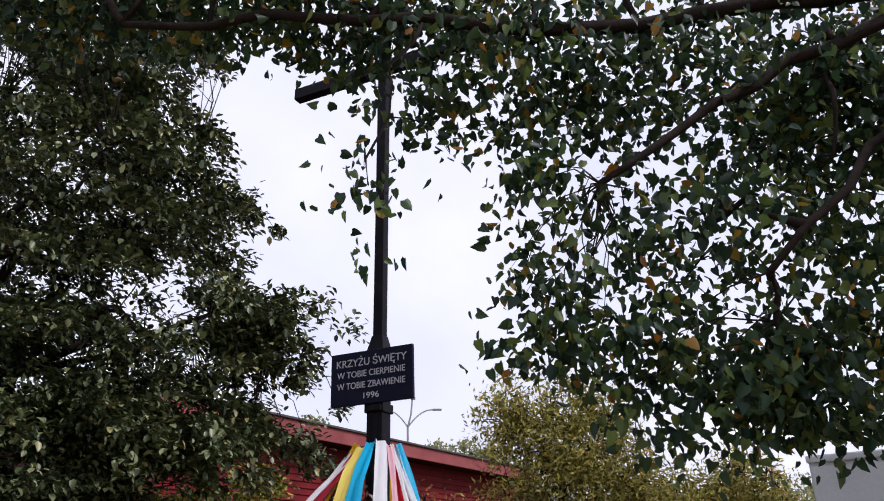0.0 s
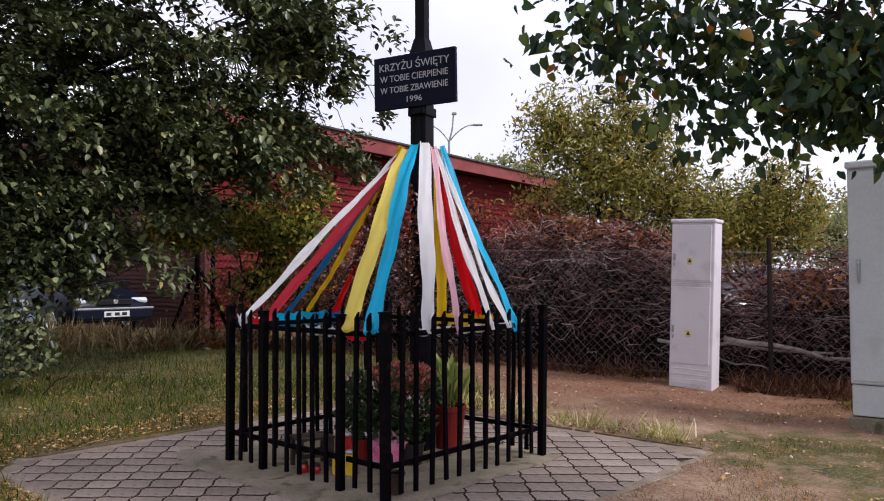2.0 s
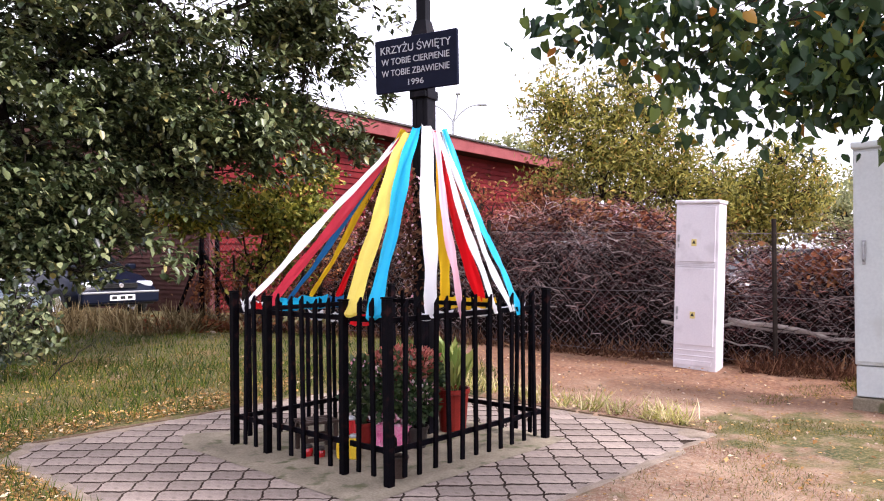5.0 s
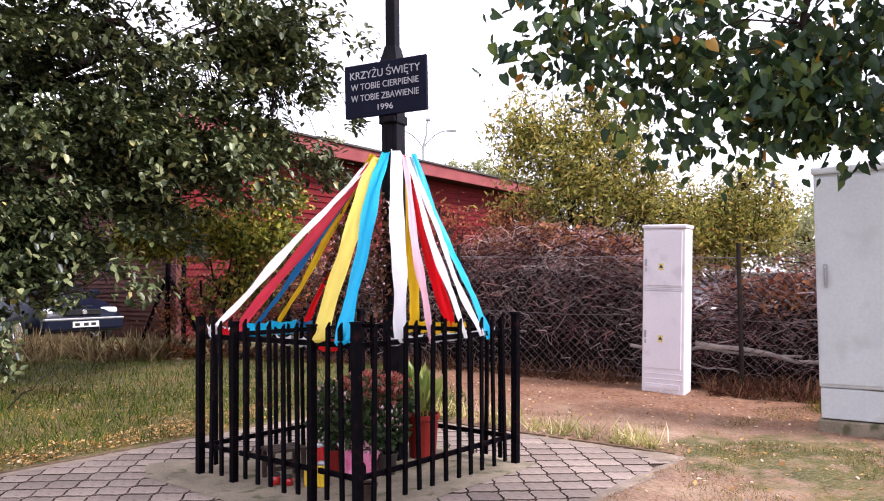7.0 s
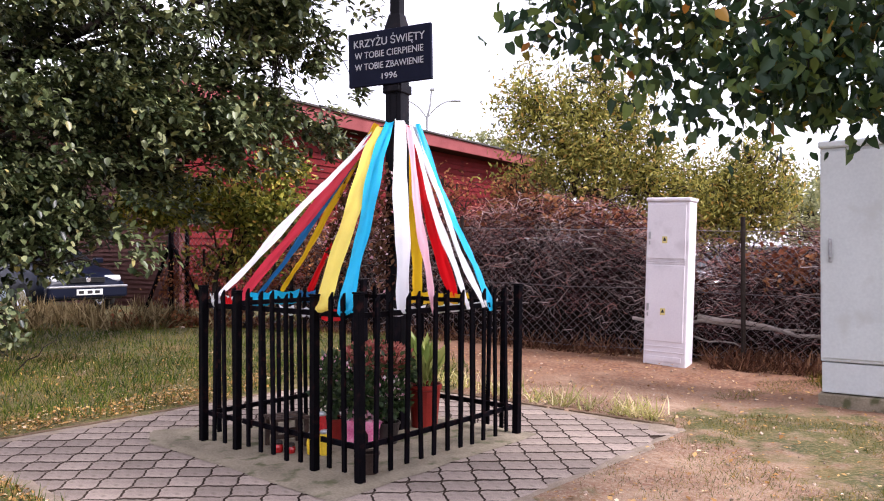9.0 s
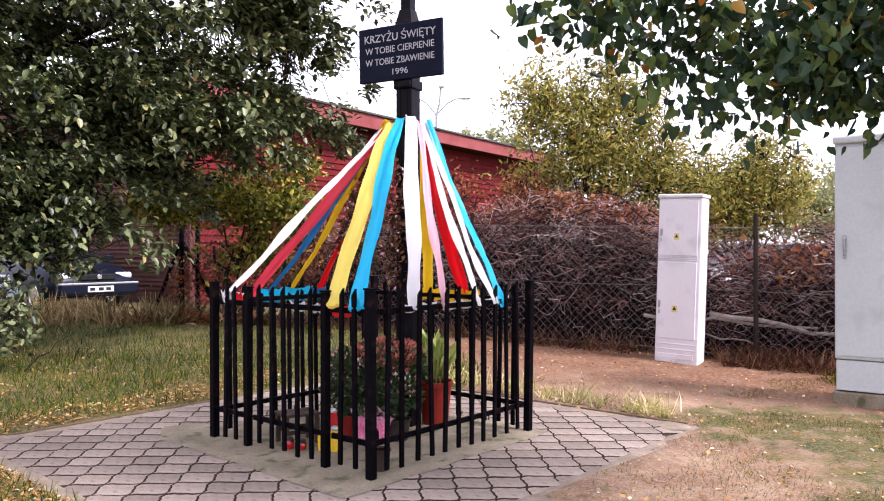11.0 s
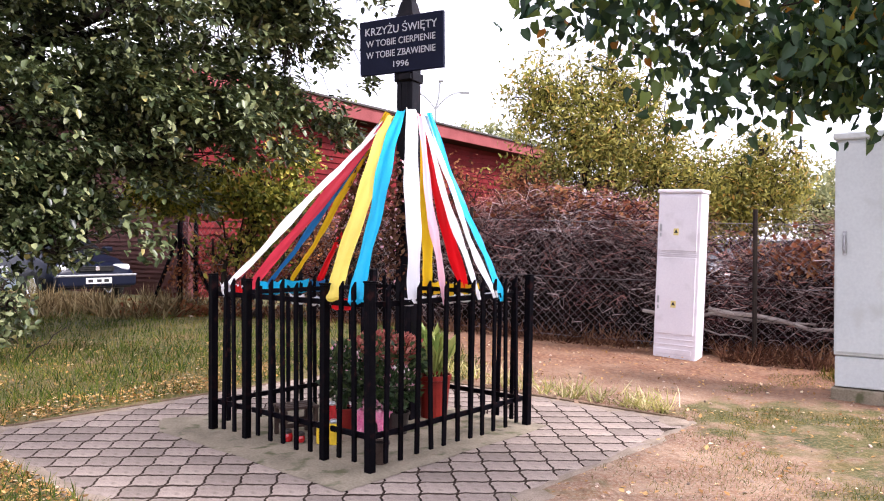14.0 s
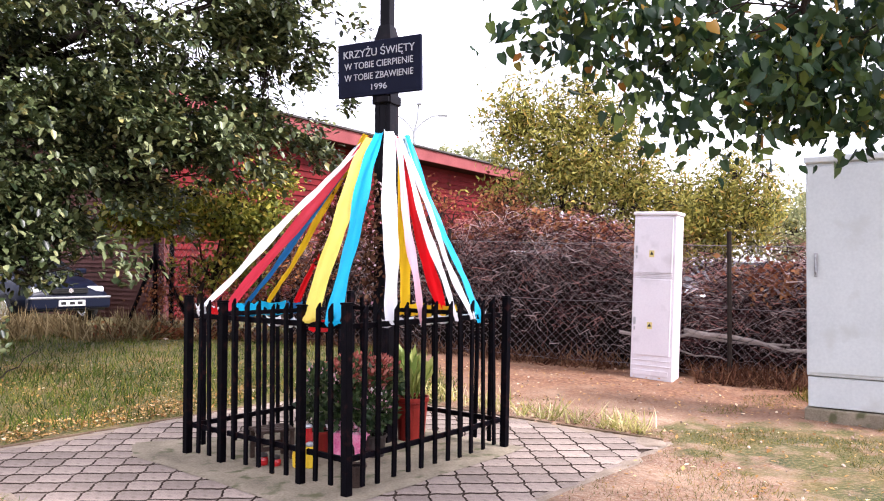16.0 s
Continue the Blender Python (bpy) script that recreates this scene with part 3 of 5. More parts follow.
def build_cross():
    cross = thing("wayside_cross", "tall black steel cross standing on a concrete pad inside the fence", "cross", SIGN_TURN)
    bm = bmesh.new()
    box(bm, -0.068, 0.068, -0.068, 0.068, 0, 2.585, bevel=0.008)
    box(bm, -0.082, 0.082, -0.082, 0.082, 2.56, 2.63, bevel=0.006)
    part("lower_post", bm, M_CROSS, cross)
    for v in (-0.028, 0.030):
        bm = bmesh.new()
        box(bm, -0.073, -0.066, v - 0.006, v + 0.006, 0.6, 2.55, bevel=0.002)
        part("seam", bm, M_CROSS, cross)
    bm = bmesh.new()
    box(bm, -0.068, 0.068, -0.068, 0.068, 2.63, 3.04, bevel=0.006)
    lo = [bm.verts.new((x, y, 3.04)) for x, y in ((-0.075, -0.075), (0.075, -0.075), (0.075, 0.075), (-0.075, 0.075))]
    hi = [bm.verts.new((x, y, 3.17)) for x, y in ((-0.046, -0.046), (0.046, -0.046), (0.046, 0.046), (-0.046, 0.046))]
    for k in range(4):
        bm.faces.new((lo[k], lo[(k + 1) % 4], hi[(k + 1) % 4], hi[k]))
    bm.faces.new(hi)
    bm.faces.new(lo[::-1])
    part("collar", bm, M_CROSS, cross)
    bm = bmesh.new()
    box(bm, -0.042, 0.042, -0.042, 0.042, 3.15, 6.75, bevel=0.006)
    part("upper_post", bm, M_CROSS, cross)
    bm = bmesh.new()
    box(bm, -0.047, 0.047, -0.98, 0.98, 5.68, 5.80, bevel=0.008)
    part("crossbar", bm, M_CROSS, cross)
    sign = thing("sign_plate", "black plate with silver lettering fixed to the cross", "sign", SIGN_TURN @ pose(-0.105, 0.0, 2.62, 0, -1.5, 0))
    bm = bmesh.new()
    box(bm, -0.018, 0.014, -0.362, 0.362, 0, 0.412, bevel=0.005)
    part("plate", bm, M_SIGN, sign)
    bm = bmesh.new()
    box(bm, 0.012, 0.03, -0.06, 0.06, -0.05, 0.30, bevel=0.004)
    box(bm, -0.01, 0.022, -0.075, 0.02, -0.055, -0.01, bevel=0.004)
    part("bracket", bm, M_CROSS, sign)
    lettering("KRZYŻU ŚWIĘTY", 0.082, 0.62, 0.298, sign)
    lettering("W TOBIE CIERPIENIE", 0.070, 0.60, 0.212, sign)
    lettering("W TOBIE ZBAWIENIE", 0.070, 0.60, 0.125, sign)
    lettering("1996", 0.064, 0.135, 0.042, sign)


build_cross()


def ribbon(colour, label, lateral, end, along, w0, w1, sag, seed, tail=0.0, top=2.335):
    """A satin band from the ring of ties on the post down to a place on the fence, its edge laid along the rail there."""
    rng = np.random.default_rng(seed)
    c = SIGN_TURN @ Vector((0, 0, 0))
    a = Vector((c.x + lateral, c.y + math.sqrt(max(0.0, 0.17 ** 2 - lateral ** 2)) * (0.6 if end[1] > c.y + 0.25 else -0.8), top + rng.normal() * 0.012 - 0.25 * abs(lateral)))
    b = Vector(end)
    ax = (b - a).normalized()
    side0 = Vector((0.93, -0.36 * (1 if lateral < 0 else -1), 0))
    side1 = Vector((along.x, along.y, 0)).normalized()
    if side0.dot(side1) < 0:
        side1 = -side1
    twist = rng.normal() * 0.12
    ph = rng.random() * 6
    n, k = 26, 5
    grid = []
    for i in range(n + 1):
        t = i / n
        p = a.lerp(b, t)
        p.z -= sag * 4 * t * (1 - t)
        side = side0.lerp(side1, min(1, t * 1.3)).normalized()
        side = Matrix.Rotation(twist * math.sin(math.pi * t), 3, ax) @ side
        side = (side - ax * side.dot(ax) * 0.75).normalized()
        nrm = side.cross(ax)
        w = (w0 + (w1 - w0) * min(1, t * 1.8)) * (1 - 0.25 * max(0, (t - 0.92) / 0.08))
        grid.append([(p + side * w * (j / k - 0.5) + nrm * (0.009 * math.sin(j * 1.9 + ph + t * 7) + 0.006 * math.sin(j * 3.1 - t * 23 + ph) + 0.012 * math.sin(t * 9 + ph))) for j in range(k + 1)])
    if tail:
        for i in range(1, 6):
            grid.append([v + Vector((0, 0, -tail * i / 5)) + YARD_X * 0.004 * i for v in grid[n]])
    bm = bmesh.new()
    vs = [[bm.verts.new(v) for v in row] for row in grid]
    for q, s in zip(vs, vs[1:]):
        for j in range(k):
            bm.faces.new((q[j], q[j + 1], s[j + 1], s[j]))
    return solid("ribbon", bm, colour, label, "ribbon", group="ribbons tied round the cross", smooth=True)


def build_ribbons():
    c = SIGN_TURN @ Vector((0, 0, 0))
    for n, (mat, colour, lat, u, v, z, w0, w1, sag, tail) in enumerate((
        (C_WHITE, "white", -0.160, -0.80, 0.70, 1.01, 0.06, 0.080, 0.02, 0.06),
        (C_PINKRED, "raspberry red", -0.146, -0.50, 0.80, 1.00, 0.07, 0.088, 0.02, 0.0),
        (C_BLUE, "dark blue", -0.160, -0.335, 0.80, 1.00, 0.04, 0.060, 0.01, 0.0),
        (C_GOLD, "golden yellow", -0.150, -0.10, 0.80, 1.04, 0.035, 0.070, 0.0, 0.04),
        (C_RED, "bright red", -0.140, 0.19, 0.80, 1.04, 0.04, 0.075, 0.015, 0.03),
        (C_YELLOW, "pale yellow", -0.112, -0.80, -0.48, 1.00, 0.10, 0.140, -0.07, 0.02),
        (C_CYAN, "sky blue", -0.058, -0.80, -0.68, 0.99, 0.085, 0.145, -0.07, 0.02),
        (C_WHITE, "wide white", 0.022, -0.43, -0.80, 0.99, 0.09, 0.120, 0.02, 0.02),
        (C_GOLD, "golden yellow", 0.100, 0.80, 0.17, 1.00, 0.06, 0.115, 0.0, 0.0),
        (C_PINK, "pale pink", 0.085, -0.15, -0.80, 0.99, 0.05, 0.062, 0.05, 0.05),
        (C_RED, "bright red", 0.085, 0.80, -0.20, 0.99, 0.04, 0.110, 0.03, 0.0),
        (C_WHITE, "narrow white", 0.100, 0.205, -0.80, 1.00, 0.03, 0.056, 0.04, 0.04),
        (C_WHITE, "white", 0.128, 0.385, -0.80, 1.00, 0.035, 0.056, 0.05, 0.04),
        (C_CYAN, "sky blue", 0.150, 0.50, -0.80, 0.99, 0.06, 0.120, 0.07, 0.05),
    )):
        along = YARD_Y if abs(u) == 0.80 else YARD_X
        ribbon(mat, f"{colour} satin ribbon stretched from the cross to the fence", lat, yard(u, v, z), along, w0, w1, sag, n, tail)
    hoop = thing("ribbon_hoop", "thin dark wire hoop round the cross holding the ribbons", "hoop", SIGN_TURN @ pose(0, 0, 2.30))
    bm = bmesh.new()
    tube(bm, [(0.14 * math.cos(k * math.pi / 12), 0.14 * math.sin(k * math.pi / 12), 0) for k in range(25)], 0.005, 6)
    part("ring", bm, M_CROSS, hoop)
    for k in range(4):
        bm = bmesh.new()
        tube(bm, [(0.06 * math.cos(k * math.pi / 2), 0.06 * math.sin(k * math.pi / 2), 0), (0.14 * math.cos(k * math.pi / 2), 0.14 * math.sin(k * math.pi / 2), 0)], 0.005, 6)
        part("spoke", bm, M_CROSS, hoop)


build_ribbons()


def drape(colour, label, a, b, z, drop, seed, swags=2):
    """A strip of cloth laid along a rail in shallow swags."""
    rng = np.random.default_rng(seed)
    bm = bmesh.new()
    a, b = Vector(a), Vector(b)
    d = (b - a).normalized()
    nrm = Vector((-d.y, d.x))
    rows = []
    n = 24
    for i in range(n + 1):
        t = i / n
        p = a.lerp(b, t) + nrm * (0.028 + 0.008 * math.sin(t * 21 + seed))
        dip = 0.018 * abs(math.sin(math.pi * swags * t)) + rng.normal() * 0.003
        q = a.lerp(b, t) + nrm * 0.034
        rows.append([bm.verts.new(yard(p.x, p.y, z + 0.03 - dip)), bm.verts.new(yard(q.x + nrm.x * 0.012, q.y + nrm.y * 0.012, z - drop * 0.45 - dip)), bm.verts.new(yard(q.x, q.y, z - drop - dip * 0.7))])
    for q, s in zip(rows, rows[1:]):
        for j in range(2):
            bm.faces.new((q[j], q[j + 1], s[j + 1], s[j]))
    solid("bunting_strip", bm, colour, label, "bunting", group="cloth strips on the fence rails", smooth=True)


def build_bunting():
    for n, (mat, colour, a, b, z, drop) in enumerate((
        (C_WHITE, "white", (-0.80, 0.77), (-0.80, 0.66), 1.03, 0.06),
        (C_RED, "red", (-0.80, 0.64), (-0.80, 0.52), 1.02, 0.05),
        (C_WHITE, "white", (-0.62, 0.77), (-0.45, 0.77), 1.01, 0.05),
        (C_CYAN, "sky blue", (-0.44, 0.76), (0.06, 0.76), 1.03, 0.075),
        (C_BLUE, "dark blue", (0.07, 0.76), (0.40, 0.76), 1.02, 0.06),
        (C_WHITE, "white", (-0.80, -0.02), (-0.80, -0.16), 0.985, 0.03),
        (C_WHITE, "white", (-0.80, -0.22), (-0.80, -0.36), 0.985, 0.03),
        (C_RED, "red", (-0.80, -0.42), (-0.80, -0.60), 0.985, 0.045),
        (C_GOLD, "golden yellow", (0.76, 0.36), (0.76, 0.04), 1.01, 0.07),
        (C_GOLD, "golden yellow", (0.76, -0.02), (0.76, -0.36), 1.01, 0.075),
        (C_WHITE, "white", (-0.52, -0.80), (-0.18, -0.80), 0.985, 0.022),
        (C_WHITE, "white", (-0.14, -0.80), (0.22, -0.80), 0.985, 0.028),
        (C_WHITE, "white", (0.26, -0.80), (0.62, -0.80), 0.985, 0.018),
    )):
        drape(mat, f"{colour} cloth strip draped along the fence rail", a, b, z, drop, n)


build_bunting()


def ball_cloud(name, centre, radii, n, size, shape, mat, parent, seed, up=0.3, label=""):
    rng = np.random.default_rng(seed)
    p = in_ellipsoids([(centre, radii, 1)], n, rng, 0.35)
    w = (p - np.array(centre)) / np.array(radii) + rng.normal(size=(n, 3)) * 0.6
    w[:, 2] += up
    ob = new(name, scatter(name, p, w, size * (0.7 + 0.6 * rng.random(n)), shape, mat, rng))
    ob.parent = parent
    if label:
        tagged(ob, label)
    return tagged(ob, kind="stuff")


def pot(parent, r0, r1, h, mat):
    bm = bmesh.new()
    lathe(bm, [(r0, 0), (r1 * 0.97, h * 0.88), (r1 * 1.06, h * 0.89), (r1 * 1.06, h), (r1 * 0.98, h), (r1 * 0.93, h * 0.9)], 22)
    ob = part("pot", bm, mat, parent, smooth=False)
    bm = bmesh.new()
    lathe(bm, [(r1 * 0.9, h * 0.86), (r1 * 0.93, h * 0.915)], 16)
    part("soil", bm, M_SOIL_SHADE, parent)
    return ob


PAD_Z = 0.012


def build_flowers():
    lily = thing("potted_plant", "red plastic pot with upright fresh green leaves, standing inside the fence", "plant", pose(0.10, 5.95, PAD_Z))
    pot(lily, 0.10, 0.128, 0.325, M_POT)
    rng = np.random.default_rng(8)
    n = 95
    a = rng.random(n) * 6.283
    base = np.stack((np.cos(a) * 0.07 * rng.random(n), np.sin(a) * 0.07 * rng.random(n), np.full(n, 0.3) + rng.random(n) * 0.14), 1)
    way = np.stack((np.cos(a) * (0.15 + 0.45 * rng.random(n)), np.sin(a) * (0.15 + 0.45 * rng.random(n)), np.full(n, 1.0)), 1)
    leaves = new("leaves", scatter("leaves", base, way, 0.17 + 0.18 * rng.random(n), LANCE, L_LILY, rng))
    leaves.parent = lily
    for k in range(5):
        bm = bmesh.new()
        b = rng.normal(size=2) * 0.03
        tube(bm, bent((b[0], b[1], 0.28), (b[0] * 2.2, b[1] * 2.2, 0.56 + 0.08 * rng.random()), rng, wob=0.02), 0.006, 5)
        part("stem", bm, L_LILY, lily)
    for name, label, u, v, pr, ph, mat, crown, rad, nl, flower, nf, fs, seed in (
        ("potted_chrysanthemum", "bushy chrysanthemum with rusty red blossoms in a dark pot", 0.10, -0.02, 0.125, 0.26, M_POTDARK, (0, 0, 0.46), (0.30, 0.30, 0.20), 1000, L_MUM, 1100, 0.038, 21),
        ("potted_chrysanthemum", "wilting chrysanthemum with rusty blossoms in a dark pot", 0.12, 0.30, 0.11, 0.20, M_POTDARK, (0, 0, 0.38), (0.19, 0.19, 0.18), 600, L_MUM, 260, 0.036, 22),
        ("potted_flowers", "pale pink and white flowers in a pot inside the fence", -0.02, -0.27, 0.085, 0.15, M_POTDARK, (0, 0, 0.32), (0.15, 0.15, 0.14), 420, L_PINKF, 110, 0.030, 23),
        ("potted_flowers", "tall leafy flowers with a few pink blossoms in a pot", -0.24, 0.06, 0.09, 0.17, M_POT, (0, 0, 0.40), (0.14, 0.14, 0.22), 460, L_PINKF, 60, 0.030, 24),
        ("potted_flowers", "small white flowers among dark leaves in a pot", -0.12, -0.10, 0.08, 0.15, M_POTDARK, (0, 0, 0.36), (0.16, 0.16, 0.22), 380, L_PINKF, 60, 0.026, 25),
    ):
        q = yard(u, v)
        pl = thing(name, label, "plant", pose(q.x, q.y, PAD_Z), "flower pots inside the fence")
        pot(pl, pr * 0.78, pr, ph, mat)
        ball_cloud("leaves", crown, rad, nl, 0.055, DIAMOND, L_POT, pl, seed)
        top = (crown[0], crown[1], crown[2] + rad[2] * 0.45)
        ball_cloud("blossoms", top, (rad[0] * 0.95, rad[1] * 0.95, rad[2] * 0.62), nf, fs, DIAMOND, flower, pl, seed + 50, up=0.8)
        rg = np.random.default_rng(seed)
        for k in range(7):
            bm = bmesh.new()
            b = rg.normal(size=2) * 0.025
            tube(bm, bent((b[0], b[1], ph * 0.85), (rg.normal() * rad[0] * 0.5, rg.normal() * rad[1] * 0.5, crown[2] + rad[2] * 0.3), rg, wob=0.04), 0.004, 4)
            part("stem", bm, L_POT, pl)
    for u, v, r in ((-0.185, -0.075, 0.046), (-0.125, -0.235, 0.048)):
        q = yard(u, v)
        wrap = thing("wrapped_flowers", "small flower pot wrapped in pink foil inside the fence", "plant", pose(q.x, q.y, PAD_Z), "foil wrapped pots")
        bm = bmesh.new()
        lathe(bm, [(r * 0.7, 0), (r * 0.85, 0.07), (r * 0.9, 0.11), (r * 1.25, 0.165), (r * 1.05, 0.16), (r * 0.7, 0.10)], 14)
        rg = np.random.default_rng(int(100 * r + 10 * (u + 2)))
        for vv in bm.verts:
            vv.co.x += rg.normal() * 0.005
            vv.co.y += rg.normal() * 0.005
        part("foil", bm, M_FOIL, wrap)
        ball_cloud("blossoms", (0, 0, 0.19), (0.055, 0.055, 0.04), 60, 0.035, DIAMOND, L_PINKF, wrap, 71)
    q = yard(-0.63, -0.71)
    small = thing("flower_pot", "small dark empty flower pot behind the corner post", "flower pot", pose(q.x, q.y, PAD_Z))
    pot(small, 0.045, 0.058, 0.13, M_WOODDARK)
    for u, v, mat, lid, label, h in ((-0.56, -0.09, M_YELLOW, M_STEEL, "yellow grave candle on the concrete pad", 0.12), (-0.52, -0.17, M_YELLOW, M_STEEL, "yellow grave candle on the concrete pad", 0.14),
                                     (-0.67, 0.12, M_CANDLE, M_POTDARK, "red glass grave candle on the concrete pad", 0.055), (-0.63, 0.04, M_CANDLE, M_POTDARK, "red glass grave candle on the concrete pad", 0.045), (-0.47, -0.09, M_CANDLE, M_STEEL, "tall red glass grave candle among the flower pots", 0.24)):
        q = yard(u, v)
        candle = thing("grave_candle", label, "candle", pose(q.x, q.y, PAD_Z), "grave candles")
        bm = bmesh.new()
        lathe(bm, [(0.028, 0), (0.031, 0.01), (0.033, h * 0.6), (0.028, h), (0.024, h + 0.006)], 16)
        part("cup", bm, mat, candle)
        bm = bmesh.new()
        lathe(bm, [(0.029, h), (0.030, h + 0.010), (0.023, h + 0.022), (0.008, h + 0.027)], 16)
        part("lid", bm, lid, candle)
    q = yard(-0.52, 0.22)
    stand = thing("wooden_stand", "low dark wooden slatted stand inside the fence", "stand", pose(q.x, q.y, PAD_Z, 0, 0, 30))
    for k in range(4):
        bm = bmesh.new()
        box(bm, -0.13, 0.13, -0.10 + k * 0.055, -0.06 + k * 0.055, 0.19, 0.21, bevel=0.003)
        part("slat", bm, M_WOODDARK, stand)
    for x in (-0.11, 0.11):
        for y in (-0.085, 0.085):
            bm = bmesh.new()
            box(bm, x - 0.015, x + 0.015, y - 0.015, y + 0.015, 0, 0.19, bevel=0.003)
            part("leg", bm, M_WOODDARK, stand)
    for y in (-0.085, 0.085):
        bm = bmesh.new()
        box(bm, -0.11, 0.11, y - 0.008, y + 0.008, 0.07, 0.10, bevel=0.002)
        part("stretcher", bm, M_WOODDARK, stand)
    wreath = thing("flower_garland", "withered garland of dark leaves and pale blossoms hung on the cross", "garland", SIGN_TURN)
    rng = np.random.default_rng(31)
    n = 1500
    t = rng.random(n)
    hung = rng.random(n) < 0.8
    off = np.where(hung, 0.20 + 0.30 * t, -0.01 + 0.12 * rng.random(n)) + rng.normal(size=n) * 0.035
    low = np.where(hung, 2.02 - 0.62 * t ** 1.2, 1.95 - 0.8 * t) + rng.normal(size=n) * 0.06
    p = np.stack((-0.09 - 0.06 * rng.random(n), off, low), 1)
    ob = new("leaves", scatter("leaves", p, rng.normal(size=(n, 3)) + (0, 0, -0.5), 0.035 + 0.025 * rng.random(n), DIAMOND, L_DRY, rng))
    ob.parent = tagged(wreath)
    tagged(ob, kind="stuff")
    p2 = p[:220] + rng.normal(size=(220, 3)) * 0.02 - (0.03, 0, 0)
    ob = new("blossoms", scatter("blossoms", p2, rng.normal(size=(220, 3)), 0.022 + 0.016 * rng.random(220), DIAMOND, L_PINKF, rng))
    ob.parent = wreath
    tagged(ob, kind="stuff")
    bm = bmesh.new()
    tube(bm, [(-0.08, 0.06, 2.15), (-0.10, 0.20, 2.02), (-0.10, 0.36, 1.75), (-0.09, 0.48, 1.4)], 0.008, 5)
    part("stem", bm, M_TWIG, wreath)


build_flowers()


# ---- cabinets ----
def build_white_cabinet():
    at = pose(2.851, 8.598, 0.08, 0, 2.0, -35)
    cab = thing("meter_cabinet", "tall white electricity meter cabinet with two doors and warning labels", "cabinet", at)
    w, d, h = 0.237, 0.14, 1.87
    bm = bmesh.new()
    box(bm, -w, w, -d, d, -0.01, h - 0.03, bevel=0.012)
    part("body", bm, M_CAB, cab)
    bm = bmesh.new()
    box(bm, -w - 0.012, w + 0.012, -d - 0.02, d + 0.012, h - 0.03, h + 0.012, bevel=0.012)
    part("roof", bm, M_CAB, cab)
    for z0, z1 in ((1.20, 1.81), (0.28, 1.13)):
        bm = bmesh.new()
        box(bm, -w + 0.012, w - 0.035, -d - 0.014, -d + 0.004, z0, z1, bevel=0.006)
        door = part("door", bm, M_CAB, cab)
        zc = (z0 + z1) / 2
        bm = bmesh.new()
        box(bm, -w + 0.03, -w + 0.052, -d - 0.034, -d - 0.012, zc - 0.085, zc - 0.005, bevel=0.005)
        box(bm, -w + 0.034, -w + 0.05, -d - 0.026, -d - 0.012, zc - 0.15, zc - 0.11, bevel=0.004)
        part("handle", bm, M_STEEL, door, "grey lock and handle")
        bm = bmesh.new()
        box(bm, -0.055, 0.002, -d - 0.0175, -d - 0.014, zc - 0.13, zc - 0.055, bevel=0.001)
        lab = part("warning_label", bm, M_LABEL, door, "yellow warning label with a black triangle")
        bm = bmesh.new()
        zt = zc - 0.085
        vs = [bm.verts.new(p) for p in ((-0.048, -d - 0.019, zt - 0.02), (-0.005, -d - 0.019, zt - 0.02), (-0.0265, -d - 0.019, zt + 0.022))]
        bm.faces.new(vs)
        part("triangle", bm, M_INK, door)
    for z in (1.145, 1.165, 1.185, 0.22, 0.16):
        bm = bmesh.new()
        box(bm, -w + 0.01, w - 0.03, -d - 0.010, -d + 0.003, z, z + 0.009, bevel=0.003)
        part("moulding", bm, M_CAB, cab)
    bm = bmesh.new()
    box(bm, -w + 0.03, w - 0.05, -d - 0.008, -d + 0.003, 0.055, 0.115, bevel=0.004)
    part("vent_plate", bm, M_CAB, cab)


build_white_cabinet()


def build_grey_cabinet():
    at = pose(3.56, 6.62, 0.03, 0, 0, -38)
    cab = thing("switch_cabinet", "large grey steel street cabinet on a concrete plinth", "cabinet", at)
    bm = bmesh.new()
    box(bm, 0.0, 1.3, 0.0, 0.42, 0.37, 2.22, bevel=0.01)
    part("body", bm, M_GREY, cab)
    bm = bmesh.new()
    box(bm, -0.014, 1.314, -0.03, 0.435, 2.22, 2.285, bevel=0.015)
    part("roof", bm, M_GREY, cab)
    for x0, x1 in ((0.012, 0.645), (0.655, 1.288)):
        bm = bmesh.new()
        box(bm, x0, x1, -0.016, 0.004, 0.40, 2.19, bevel=0.006)
        door = part("door", bm, M_GREY, cab)
        hx = x0 + 0.07
        bm = bmesh.new()
        box(bm, hx - 0.016, hx + 0.016, -0.03, -0.014, 1.23, 1.44, bevel=0.006)
        part("handle_plate", bm, M_STEEL, door)
        bm = bmesh.new()
        tube(bm, [(hx, -0.03, 1.26), (hx, -0.055, 1.275), (hx, -0.055, 1.40), (hx, -0.03, 1.415)], 0.009, 8)
        part("handle", bm, M_STEEL, door, "steel swing handle")
    bm = bmesh.new()
    box(bm, 0.008, 1.292, 0.006, 0.41, 0.10, 0.362, bevel=0.008)
    part("plinth_panel", bm, M_GREY, cab)
    bm = bmesh.new()
    box(bm, -0.02, 1.32, -0.015, 0.44, -0.12, 0.09, bevel=0.012)
    part("foundation", bm, M_PAD, cab, "rough grey concrete foundation")


build_grey_cabinet()


